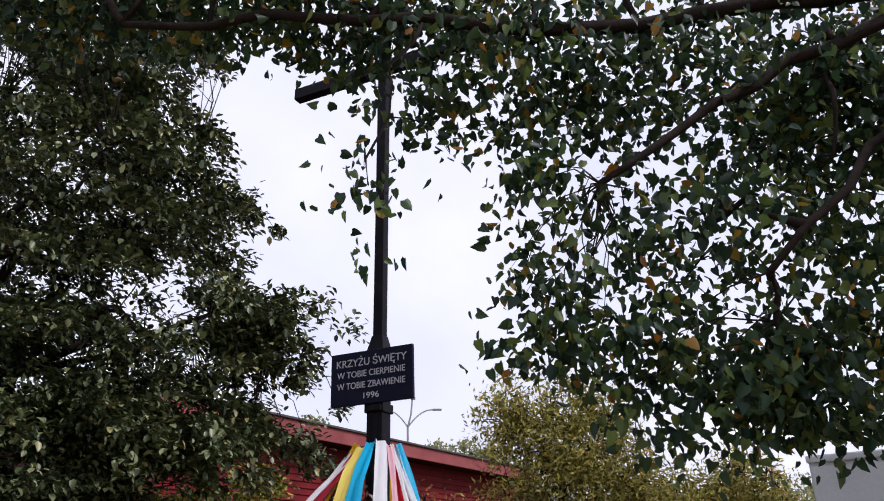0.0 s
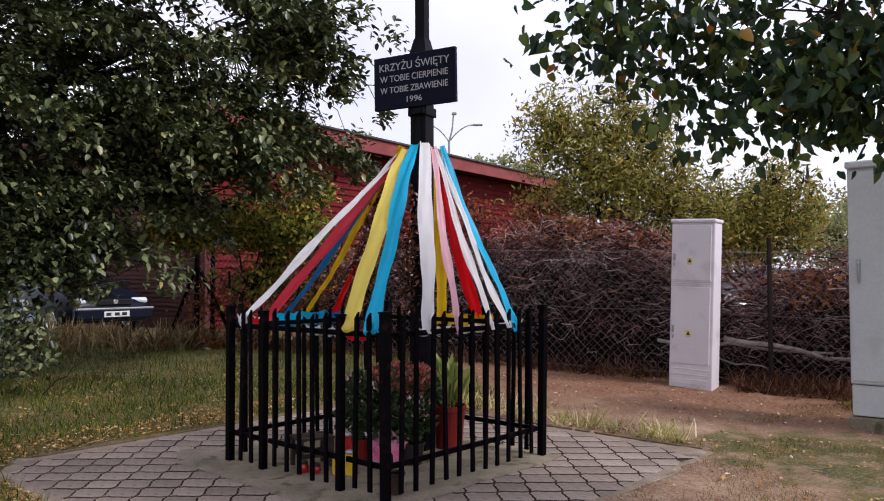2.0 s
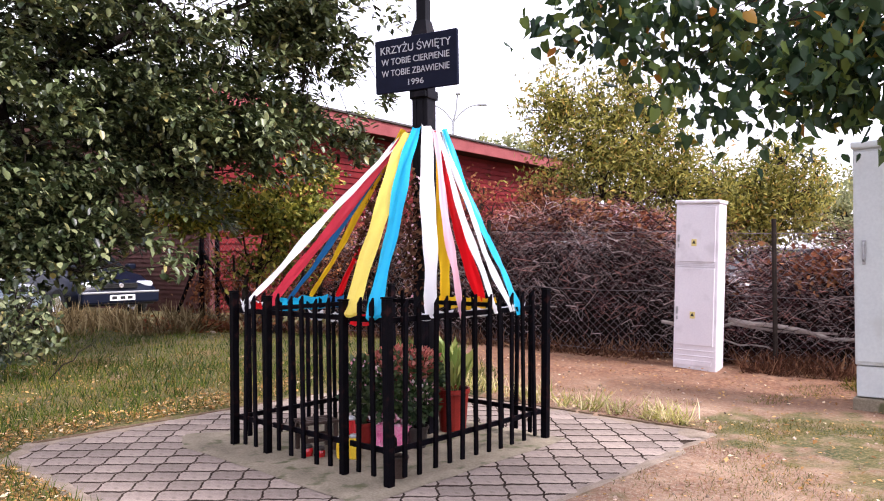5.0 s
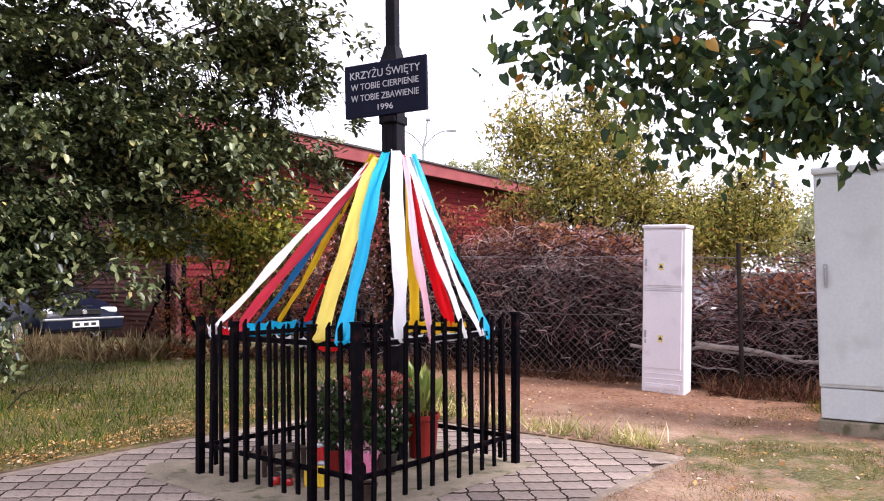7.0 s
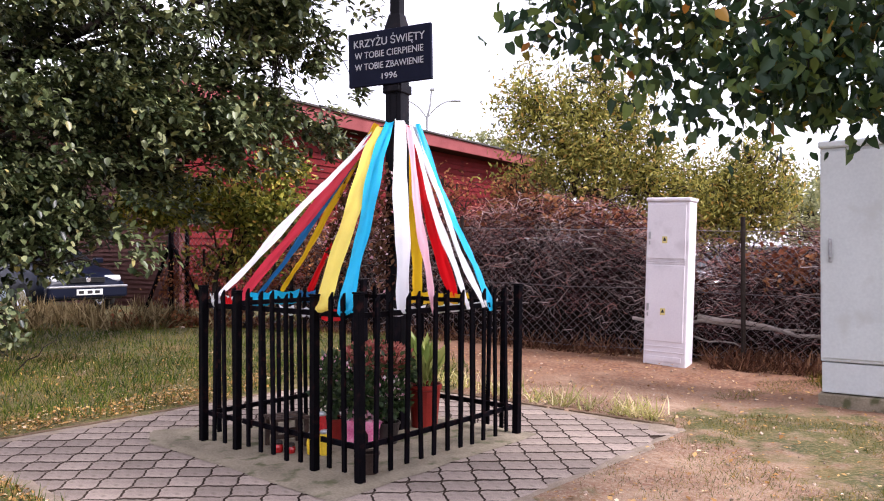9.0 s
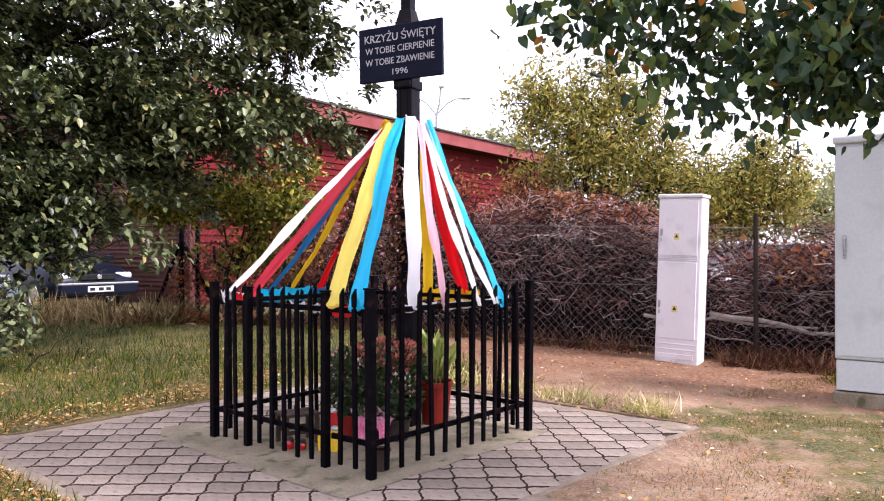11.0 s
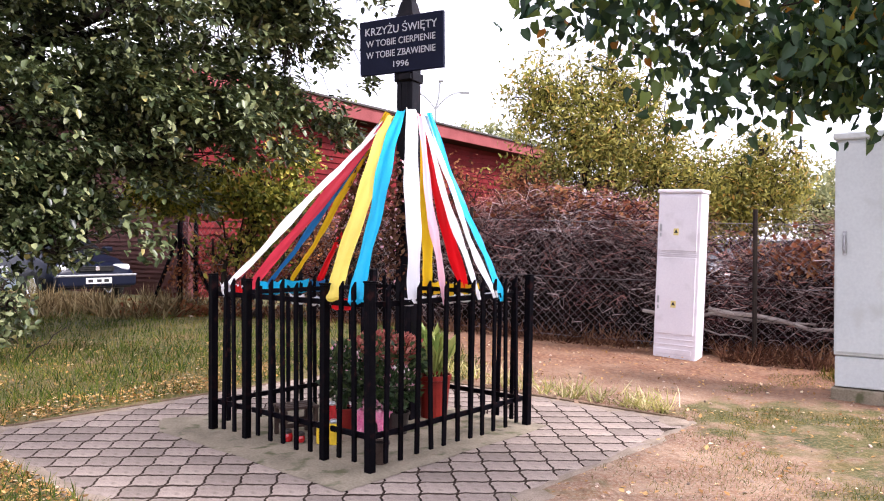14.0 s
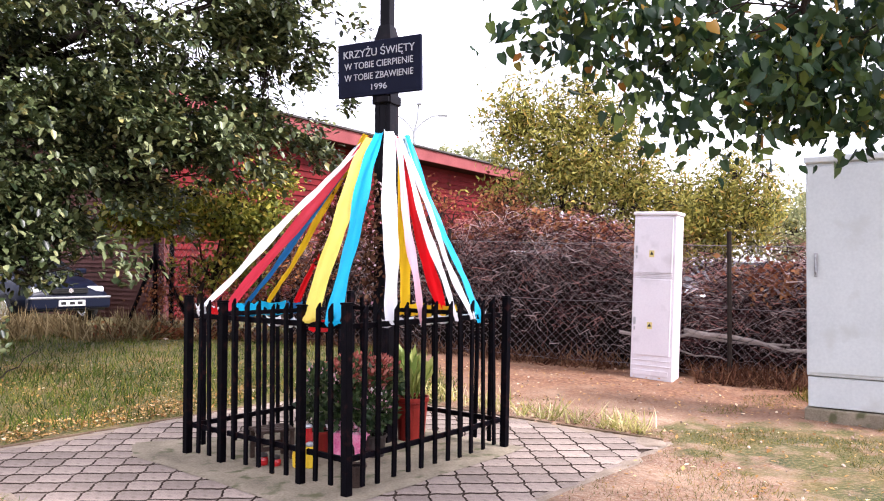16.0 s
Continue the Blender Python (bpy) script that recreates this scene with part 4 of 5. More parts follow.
# ---- building ----
def build_house():
    c = Vector((-4.98, 16.2, 0))
    far = Vector((3.95, 28.75, 0))
    d = (far - c).normalized()
    length = (far - c).length
    m = Matrix.Translation(c) @ Matrix.Rotation(math.atan2(d.y, d.x), 4, "Z")
    house = thing("house", "low red clapboard building with a wide faded red eave", "building", m)
    base, top, depth = 0.1, 4.56, 8.0
    bm = bmesh.new()
    box(bm, 0, length, 0.03, 0.25, base - 0.3, top)
    part("wall", bm, M_RED, house, "long wall of red painted boards")
    bm = bmesh.new()
    box(bm, 0.03, 0.25, 0.25, depth, base - 0.3, top)
    part("wall", bm, M_GABLE, house, "end wall of weathered brown boards")
    bm = bmesh.new()
    box(bm, length - 0.25, length, 0.25, depth, base - 0.3, top)
    part("wall", bm, M_RED, house)
    bm = bmesh.new()
    box(bm, 0.25, length - 0.25, depth - 0.2, depth, base - 0.3, top)
    part("wall", bm, M_RED, house)
    bm = bmesh.new()
    vs = [bm.verts.new(p) for p in ((0, 0, 0), (length, 0, 0), (length, -0.042, 0.0), (0, -0.042, 0.0), (0, 0, 0.165), (length, 0, 0.165), (length, -0.006, 0.165), (0, -0.006, 0.165))]
    for f in ((0, 1, 2, 3), (3, 2, 6, 7), (4, 7, 6, 5), (0, 3, 7, 4), (1, 5, 6, 2), (0, 4, 5, 1)):
        bm.faces.new([vs[i] for i in f])
    board = meshed("board", bm, M_RED)
    n = int((top - base) / 0.16)
    for k in range(n):
        b = new("board", board)
        b.parent, b.matrix_basis = house, pose(0.0, 0.03, base + k * 0.16)
    gable = board.copy()
    gable.materials.clear()
    gable.materials.append(M_GABLE)
    for v in gable.vertices:
        v.co.x = 0.0 if v.co.x < 1 else depth
        v.co.z *= 0.62
    for k in range(int((top - base) / 0.10)):
        b = new("board", gable)
        b.parent, b.matrix_basis = house, pose(0.03, depth, base + k * 0.10, 0, 0, -90)
    bm = bmesh.new()
    box(bm, -0.05, 0.09, -0.05, 0.09, base - 0.2, top, bevel=0.006)
    part("corner_board", bm, M_CORNER, house, "dark red corner board")
    bm = bmesh.new()
    box(bm, -0.5, length + 0.55, -0.66, -0.60, top - 0.02, top + 0.33, bevel=0.01)
    part("fascia", bm, M_FASCIA, house, "faded red eave board")
    bm = bmesh.new()
    box(bm, -0.56, -0.50, -0.66, depth + 0.5, top - 0.02, top + 0.33, bevel=0.01)
    part("fascia", bm, M_GABLE, house)
    # underside of the eave, its shadow painted in by the darker colour
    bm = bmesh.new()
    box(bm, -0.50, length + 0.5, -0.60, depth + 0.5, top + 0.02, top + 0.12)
    part("soffit", bm, M_SOFFIT_SHADED, house)
    bm = bmesh.new()
    box(bm, -0.6, length + 0.6, -0.72, depth + 0.6, top + 0.334, top + 0.39, bevel=0.01)
    part("roof", bm, M_ROOF, house)


build_house()


# ---- cars ----
def build_car(at, paint, label):
    car = thing("car", label, "car", at)
    bm = bmesh.new()
    sec = []
    prof = [(2.05, 0.30, 0.58, 0.74), (1.98, 0.26, 0.68, 0.80), (1.55, 0.24, 0.84, 0.84), (0.95, 0.24, 0.93, 0.85), (0.3, 0.24, 0.96, 0.86), (-0.9, 0.24, 0.97, 0.86), (-1.6, 0.26, 0.96, 0.84), (-2.05, 0.34, 0.86, 0.74)]
    for x, z0, z1, w in prof:
        sec.append([bm.verts.new(p) for p in ((x, -w * 0.94, z0), (x, -w, z0 + 0.18), (x, -w, z1 - 0.10), (x, -w * 0.86, z1), (x, 0, z1 + 0.035), (x, w * 0.86, z1), (x, w, z1 - 0.10), (x, w, z0 + 0.18), (x, w * 0.94, z0))])
    for q, s in zip(sec, sec[1:]):
        for k in range(9):
            bm.faces.new((q[k], q[(k + 1) % 9], s[(k + 1) % 9], s[k]))
    bm.faces.new(sec[0])
    bm.faces.new(sec[-1][::-1])
    part("body", bm, paint, car, smooth=True)
    bm = bmesh.new()
    cab = []
    for x, z, w in ((0.98, 0.94, 0.76), (0.25, 1.40, 0.60), (-0.75, 1.43, 0.60), (-1.55, 0.98, 0.74)):
        cab.append([bm.verts.new((x, -w, z)), bm.verts.new((x, w, z))])
    low = [[bm.verts.new((x, -0.79, 0.93)), bm.verts.new((x, 0.79, 0.93))] for x in (0.98, 0.25, -0.75, -1.55)]
    for q, s, a, b in zip(cab, cab[1:], low, low[1:]):
        bm.faces.new((q[0], q[1], s[1], s[0]))
        bm.faces.new((a[0], q[0], s[0], b[0]))
        bm.faces.new((a[1], b[1], s[1], q[1]))
    part("glasshouse", bm, M_GLASS, car, "dark glazed cabin")
    bm = bmesh.new()
    box(bm, -0.72, 0.22, -0.60, 0.60, 1.40, 1.45, bevel=0.02)
    part("roof", bm, paint, car)
    for s in (-1, 1):
        bm = bmesh.new()
        box(bm, -0.10, 0.09, -0.17, 0.16, -0.065, 0.065, Matrix.Translation((1.93, s * 0.58, 0.66)) @ Euler((0, radians(-22), radians(-s * 20))).to_matrix().to_4x4(), bevel=0.055)
        part("headlight", bm, M_LENS, car, "clear glass headlight", smooth=True)
        bm = bmesh.new()
        box(bm, 0.70, 0.86, s * 0.93 - 0.09, s * 0.93 + 0.09, 0.95, 1.08, bevel=0.03)
        part("wing_mirror", bm, paint, car)
        for x in (1.28, -1.30):
            r = Matrix.Translation((x, s * 0.78, 0.30)) @ Matrix.Rotation(radians(90), 4, "X")
            bm = bmesh.new()
            lathe(bm, [(0.21, -0.09), (0.29, -0.09), (0.31, -0.05), (0.31, 0.05), (0.29, 0.09), (0.21, 0.09)], 22, r)
            wheel = part("wheel", bm, M_RUBBER, car)
            bm = bmesh.new()
            lathe(bm, [(0.20, -0.095), (0.19, -0.10), (0.06, -0.085), (0.05, 0.085), (0.19, 0.10), (0.20, 0.095)], 18, r)
            part("rim", bm, M_CHROME, wheel)
    bm = bmesh.new()
    box(bm, 1.98, 2.085, -0.36, 0.36, 0.60, 0.70, bevel=0.02)
    part("grille", bm, M_RUBBER, car)
    for z in (0.615, 0.65, 0.685):
        bm = bmesh.new()
        box(bm, 2.08, 2.094, -0.34, 0.34, z - 0.005, z + 0.005)
        part("grille_bar", bm, M_RUBBER, car)
    bm = bmesh.new()
    lathe(bm, [(0.045, -0.008), (0.05, 0), (0.045, 0.008)], 14, Matrix.Translation((2.098, 0, 0.655)) @ Matrix.Rotation(radians(90), 4, "Y"))
    part("emblem", bm, M_CHROME, car)
    bm = bmesh.new()
    box(bm, 1.95, 2.14, -0.80, 0.80, 0.30, 0.545, bevel=0.05)
    part("bumper", bm, paint, car)
    bm = bmesh.new()
    box(bm, 2.06, 2.15, -0.79, 0.79, 0.505, 0.545, bevel=0.012)
    part("bumper_strip", bm, M_STEEL, car)
    bm = bmesh.new()
    box(bm, 2.135, 2.155, -0.26, 0.26, 0.365, 0.475, bevel=0.004)
    plate = part("number_plate", bm, M_PLATE, car)
    for y in (-0.17, 0.0, 0.15):
        bm = bmesh.new()
        box(bm, 2.155, 2.158, y - 0.05, y + 0.05, 0.39, 0.45)
        part("plate_bar", bm, M_INK, plate)
    return car


build_car(pose(-6.35, 15.0, 0.2, 0, 0, -38) @ pose(-2.1, 0, 0), M_CAR, "dark navy saloon car parked on the grass before the building")
build_car(pose(-7.35, 13.2, 0.2, 0, 0, 4) @ pose(-2.1, 0, 0), M_PALEBLUE, "pale blue car parked under the drooping tree boughs")
build_car(pose(6.6, 15.4, 0.05, 0, 0, 200), M_SILVER, "silver car parked beyond the brushwood fence")
build_car(pose(9.6, 16.2, 0.05, 0, 0, 195), M_SILVER, "silver car parked beyond the brushwood fence")


# ---- brushwood and wire fence ----
LINE_A, LINE_B = Vector((-4.1, 13.0, 0)), Vector((4.9, 7.68, 0))
LINE_D = (LINE_B - LINE_A).normalized()
LINE_N = Vector((-LINE_D.y, LINE_D.x, 0))
LINE_LEN = (LINE_B - LINE_A).length


def on_line(s, off=0.0, z=0.0):
    p = LINE_A + LINE_D * s + LINE_N * off
    return Vector((p.x, p.y, float(ground_height(p.x, p.y)) + z))


def build_wire_fence():
    fence = thing("wire_fence", "old chain-link fence with dark posts holding back brushwood", "fence")
    bm = bmesh.new()
    h, step = 1.5, 0.105
    for sgn in (1, -1):
        s = -h
        while s < LINE_LEN + h:
            a, b = (s, s + h) if sgn > 0 else (s + h, s)
            z0, z1 = 0.05, h
            lo, hi = max(0, min(a, b)), min(LINE_LEN, max(a, b))
            if hi - lo > 0.05:
                f = lambda q: (q - a) / (b - a) * (z1 - z0) + z0
                tube(bm, [on_line(lo, 0.004 * sgn, f(lo)), on_line(hi, 0.004 * sgn, f(hi))], 0.0022, 3, cap=False)
            s += step
    mesh = part("mesh", bm, M_WIRE, fence, "galvanised diamond wire mesh")
    tagged(mesh, kind="stuff")
    for z in (0.08, 0.8, 1.5):
        bm = bmesh.new()
        tube(bm, [on_line(LINE_LEN * k / 12, 0.0, z + 0.01 * math.sin(k * 2.2)) for k in range(13)], 0.0035, 4)
        part("tension_wire", bm, M_WIRE, fence)
    for s in (0.0, 2.6, 5.5, 9.0, LINE_LEN):
        bm = bmesh.new()
        p = on_line(s, -0.03)
        tube(bm, [p + Vector((0, 0, -0.1)), p + Vector((0, 0, 1.66 if s else 1.76))], 0.045 if not s else 0.026, 8)
        part("post", bm, M_FENCE if not s else M_BARK, fence)
    bm = bmesh.new()
    p = on_line(0.28, 0.06)
    tube(bm, [p + Vector((0, 0, -0.1)), p + Vector((0, 0, 1.7))], 0.04, 8)
    part("post", bm, M_FENCE, fence)
    for e in (on_line(0, 0, 0) + Vector((-0.62, 0.15, -0.1)), on_line(1.0, 0.0, -0.1)):
        bm = bmesh.new()
        tube(bm, [e, on_line(0, -0.03, 1.35)], 0.032, 7)
        part("brace", bm, M_FENCE, fence)


build_wire_fence()


def pile_top(s):
    return 1.52 + 0.13 * math.sin(s * 1.3) + 0.10 * math.sin(s * 3.1 + 1) - 0.35 * max(0, (3.6 - s) / 3.6) - 0.22 * min(1, max(0, (s - 7.9) / 0.5)) + 0.22 * math.exp(-((s - 7.3) / 0.5) ** 2) - 0.40 * math.exp(-((s - 8.5) / 0.27) ** 2)


def build_brushwood():
    rng = np.random.default_rng(12)
    pile = thing("brushwood_pile", "long pile of cut branches and twigs heaped behind the wire fence", "brushwood")
    # added near-black sheet: the shade between the twigs put in as colour
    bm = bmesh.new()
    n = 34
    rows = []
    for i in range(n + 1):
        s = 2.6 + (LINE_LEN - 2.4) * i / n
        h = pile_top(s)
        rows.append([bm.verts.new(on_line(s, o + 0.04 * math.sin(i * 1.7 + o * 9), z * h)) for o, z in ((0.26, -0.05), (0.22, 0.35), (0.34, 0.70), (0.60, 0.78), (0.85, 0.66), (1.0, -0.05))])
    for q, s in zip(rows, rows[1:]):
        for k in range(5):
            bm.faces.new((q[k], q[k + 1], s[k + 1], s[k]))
    part("shade_core", bm, M_SOIL_SHADE, pile, "near-black sheet standing in for the shade inside the pile")
    def twig(verts, faces, a, b, r, wob):
        pts = bent(a, b, rng, sag=rng.normal() * 0.10, wob=wob, n=6)
        base = len(verts)
        for i, p in enumerate(pts):
            rr = r * (1 - 0.1 * i)
            for k in range(3):
                t = 2.094 * k
                verts.append((p[0] + LINE_N.x * rr * math.cos(t), p[1] + LINE_N.y * rr * math.cos(t), p[2] + rr * math.sin(t)))
        for i in range(6):
            for k in range(3):
                j = (k + 1) % 3
                faces.append((base + 3 * i + k, base + 3 * i + j, base + 3 * i + 3 + j, base + 3 * i + 3 + k))

    # the first set is coloured near black to paint shade behind the paler twigs
    for name, mat, label, n, n_top, r0, r1, wob, front in (("brush", M_TWIGSHADE, "tangled thin twigs coloured dark for the shade in the pile", 2500, 600, 0.003, 0.008, 0.085, 0.06), ("pale_brush", M_TWIG, "curling pale purplish twigs", 1350, 260, 0.0028, 0.0042, 0.12, 0.04), ("red_brush", M_TWIGRED, "reddish thin twigs along the crest", 700, 1700, 0.003, 0.006, 0.12, 0.05)):
        verts, faces = [], []
        for _ in range(n):
            s = 2.2 + (LINE_LEN - 2.1) * rng.random()
            h = pile_top(s)
            z = h * (0.08 + 0.95 * rng.random() ** 0.55)
            o = front + (0.30 + 0.5 * max(0, z / h - 0.55)) * rng.random() ** 1.2
            ln = (0.35 + 0.75 * rng.random()) * (1.0 if front > 0.05 else 0.6)
            t = rng.normal() * 1.0
            a = on_line(s, o, z)
            b = on_line(s + ln * math.cos(t) * (1 if rng.random() < 0.5 else -1), max(0.03, o + rng.normal() * 0.12), max(0.05, z + ln * math.sin(t) * 0.6))
            twig(verts, faces, a, b, r0 + r1 * rng.random() ** 3, wob)
        for _ in range(n_top):
            s = 2.2 + (LINE_LEN - 2.1) * rng.random()
            h = pile_top(s)
            a = on_line(s, 0.3 + 0.3 * rng.random(), h * 0.8)
            b = on_line(s + rng.normal() * 0.3, 0.3 + 0.4 * rng.random(), h + 0.22 * rng.random())
            twig(verts, faces, a, b, 0.004 + 0.004 * rng.random(), 0.08)
        me = bpy.data.meshes.new(name)
        me.from_pydata(verts, [], faces)
        me.materials.append(mat)
        ob = new(name, me)
        ob.parent = pile
        tagged(ob, label, kind="stuff")
    for s0, s1, z0, z1, r in ((7.75, 9.6, 0.44, 0.42, 0.022), (8.5, 10.3, 0.52, 0.30, 0.030), (5.0, 6.4, 0.42, 0.55, 0.012), (4.2, 5.3, 0.9, 1.0, 0.01), (8.1, 9.0, 0.34, 0.18, 0.014)):
        bm = bmesh.new()
        tube(bm, bent(on_line(s0, 0.06, z0), on_line(s1, 0.10, z1), rng, wob=0.015, n=7), [r * (1 - 0.06 * k) for k in range(8)], 7)
        part("branch", bm, M_PALE, pile, "pale weathered branch")
    p = []
    for _ in range(800):
        s = 4.0 + 6.3 * rng.random()
        p.append(on_line(s, 0.1 + 0.5 * rng.random(), pile_top(s) * (0.88 + 0.22 * rng.random())))
    for _ in range(300):
        s = 6.6 + rng.normal() * 0.5
        p.append(on_line(s, 0.1 + 0.4 * rng.random(), pile_top(s) * (0.9 + 0.25 * rng.random())))
    for _ in range(260):
        p.append(on_line(9.5 + rng.normal() * 0.22, 0.03 + 0.1 * rng.random(), 1.12 + rng.normal() * 0.13))
    p = np.array([tuple(q) for q in p])
    ob = new("dry_leaves", scatter("dry_leaves", p, rng.normal(size=p.shape) + (0, 0, -0.4), 0.05 + 0.05 * rng.random(len(p)), DIAMOND, L_RUST, rng))
    ob.parent = pile
    tagged(ob, "rusty dry leaves caught in the twigs", kind="stuff")


build_brushwood()


# ---- trees and shrubs ----
def build_tree(name, label, root, trunk_top, trunk_r, blobs, clumps, per, spread, size, shape, leaf_mat, seed, limbs=9, droop=-0.35, category="tree", stems=1, twig_r=0.012, bark=None, hollow=0.25, limb_r=None, boughs=(), sprays=0, far_twigs=420):
    """A tapered trunk, limbs that reach into the crown, twigs to each clump, and a crown of single leaves."""
    bark = bark or M_BARK
    rng = np.random.default_rng(seed)
    tree = thing(name, label, category, pose(*root))
    root = np.array(root, float)
    centres = in_ellipsoids(blobs, clumps, rng, hollow)
    if sprays:
        # leaf sprays: flat tufts that hang outwards, gathered round fewer points so that gaps stay open between them
        hubs = in_ellipsoids(blobs, sprays, rng, hollow)
        own_hub = rng.integers(0, sprays, clumps)
        out = hubs - np.array((trunk_top[0], trunk_top[1], 0.0))
        out[:, 2] = 0
        out /= np.linalg.norm(out, axis=1, keepdims=True) + 1e-6
        along_out, across, lift = rng.normal(size=clumps) * 0.42, rng.normal(size=clumps) * 0.26, rng.normal(size=clumps) * 0.10
        side = np.stack((-out[:, 1], out[:, 0], np.zeros(sprays)), 1)
        centres = hubs[own_hub] + out[own_hub] * along_out[:, None] + side[own_hub] * across[:, None]
        centres[:, 2] += lift - 0.45 * along_out - 0.25 * across ** 2
    for k in range(stems):
        off = rng.normal(size=3) * (0.0 if stems == 1 else 0.18) * (1, 1, 0)
        end = np.array(trunk_top) + (0 if stems == 1 else 1) * rng.normal(size=3) * (0.6, 0.5, 0.2)
        bm = bmesh.new()
        pts = bent(off + (0, 0, -0.15), end - root, rng, wob=0.03, n=7)
        tube(bm, pts, [trunk_r * (1.25 if i == 0 else 1) * (1 - 0.09 * i) for i in range(8)], 10)
        part("trunk" if stems == 1 else "stem", bm, bark, tree, smooth=True)
    extra = []
    for line, r in boughs:
        bm = bmesh.new()
        pts = np.array(line, float) - root
        pts = np.concatenate([np.linspace(pts[i], pts[i + 1], 4)[: 4 if i == len(pts) - 2 else 3] for i in range(len(pts) - 1)])
        pts = pts + rng.normal(size=pts.shape) * 0.025
        tube(bm, [tuple(p) for p in pts], [r * (1 - 0.7 * i / len(pts)) for i in range(len(pts))], 9)
        part("bough", bm, bark, tree, smooth=True)
        extra += [p + root for p in pts]
    ends = centres[rng.choice(len(centres), limbs, replace=False)]
    starts = list(extra)
    for e in ends:
        bm = bmesh.new()
        t = 0.45 + 0.55 * rng.random()
        a = root + (np.array(trunk_top) - root) * t
        if len(extra):
            a = extra[np.argmin(((np.array(extra) - e) ** 2).sum(1) + 0.3 * rng.random(len(extra)))]
        pts = np.array(bent(a - root, e - root, rng, sag=0.25, wob=0.05, n=6))
        tube(bm, [tuple(p) for p in pts], [(limb_r * (0.35 + 0.65 * rng.random()) if limb_r else trunk_r * 0.42) * (1 - 0.14 * i) for i in range(7)], 7)
        part("limb", bm, bark, tree, smooth=True)
        starts += [p + root for p in pts[1:]]
    starts = np.array(starts)
    bm = bmesh.new()
    for c in centres[:: max(1, len(centres) // far_twigs)]:
        a = starts[np.argmin(((starts - c) ** 2).sum(1))]
        tube(bm, bent(a - root, c - root, rng, sag=0.08, wob=0.06, n=3), [twig_r, twig_r * 0.75, twig_r * 0.5, twig_r * 0.25], 4, cap=False)
    tw = part("fine_branching", bm, bark, tree)
    tagged(tw, kind="stuff")
    n = clumps * per
    own = np.repeat(np.arange(clumps), per)
    scale = (0.6 + 0.8 * rng.random(clumps))[own]
    p = centres[own] + rng.normal(size=(n, 3)) * spread * scale[:, None] * (1, 1, 0.8)
    way = rng.normal(size=(n, 3)) * 0.7
    way[:, 2] += droop
    if sprays:
        way = way * 0.75 + out[own_hub][own] * 0.55
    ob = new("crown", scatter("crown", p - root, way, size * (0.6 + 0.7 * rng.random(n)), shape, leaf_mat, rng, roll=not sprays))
    ob.parent = tree
    tagged(ob, kind="stuff")
    return tree


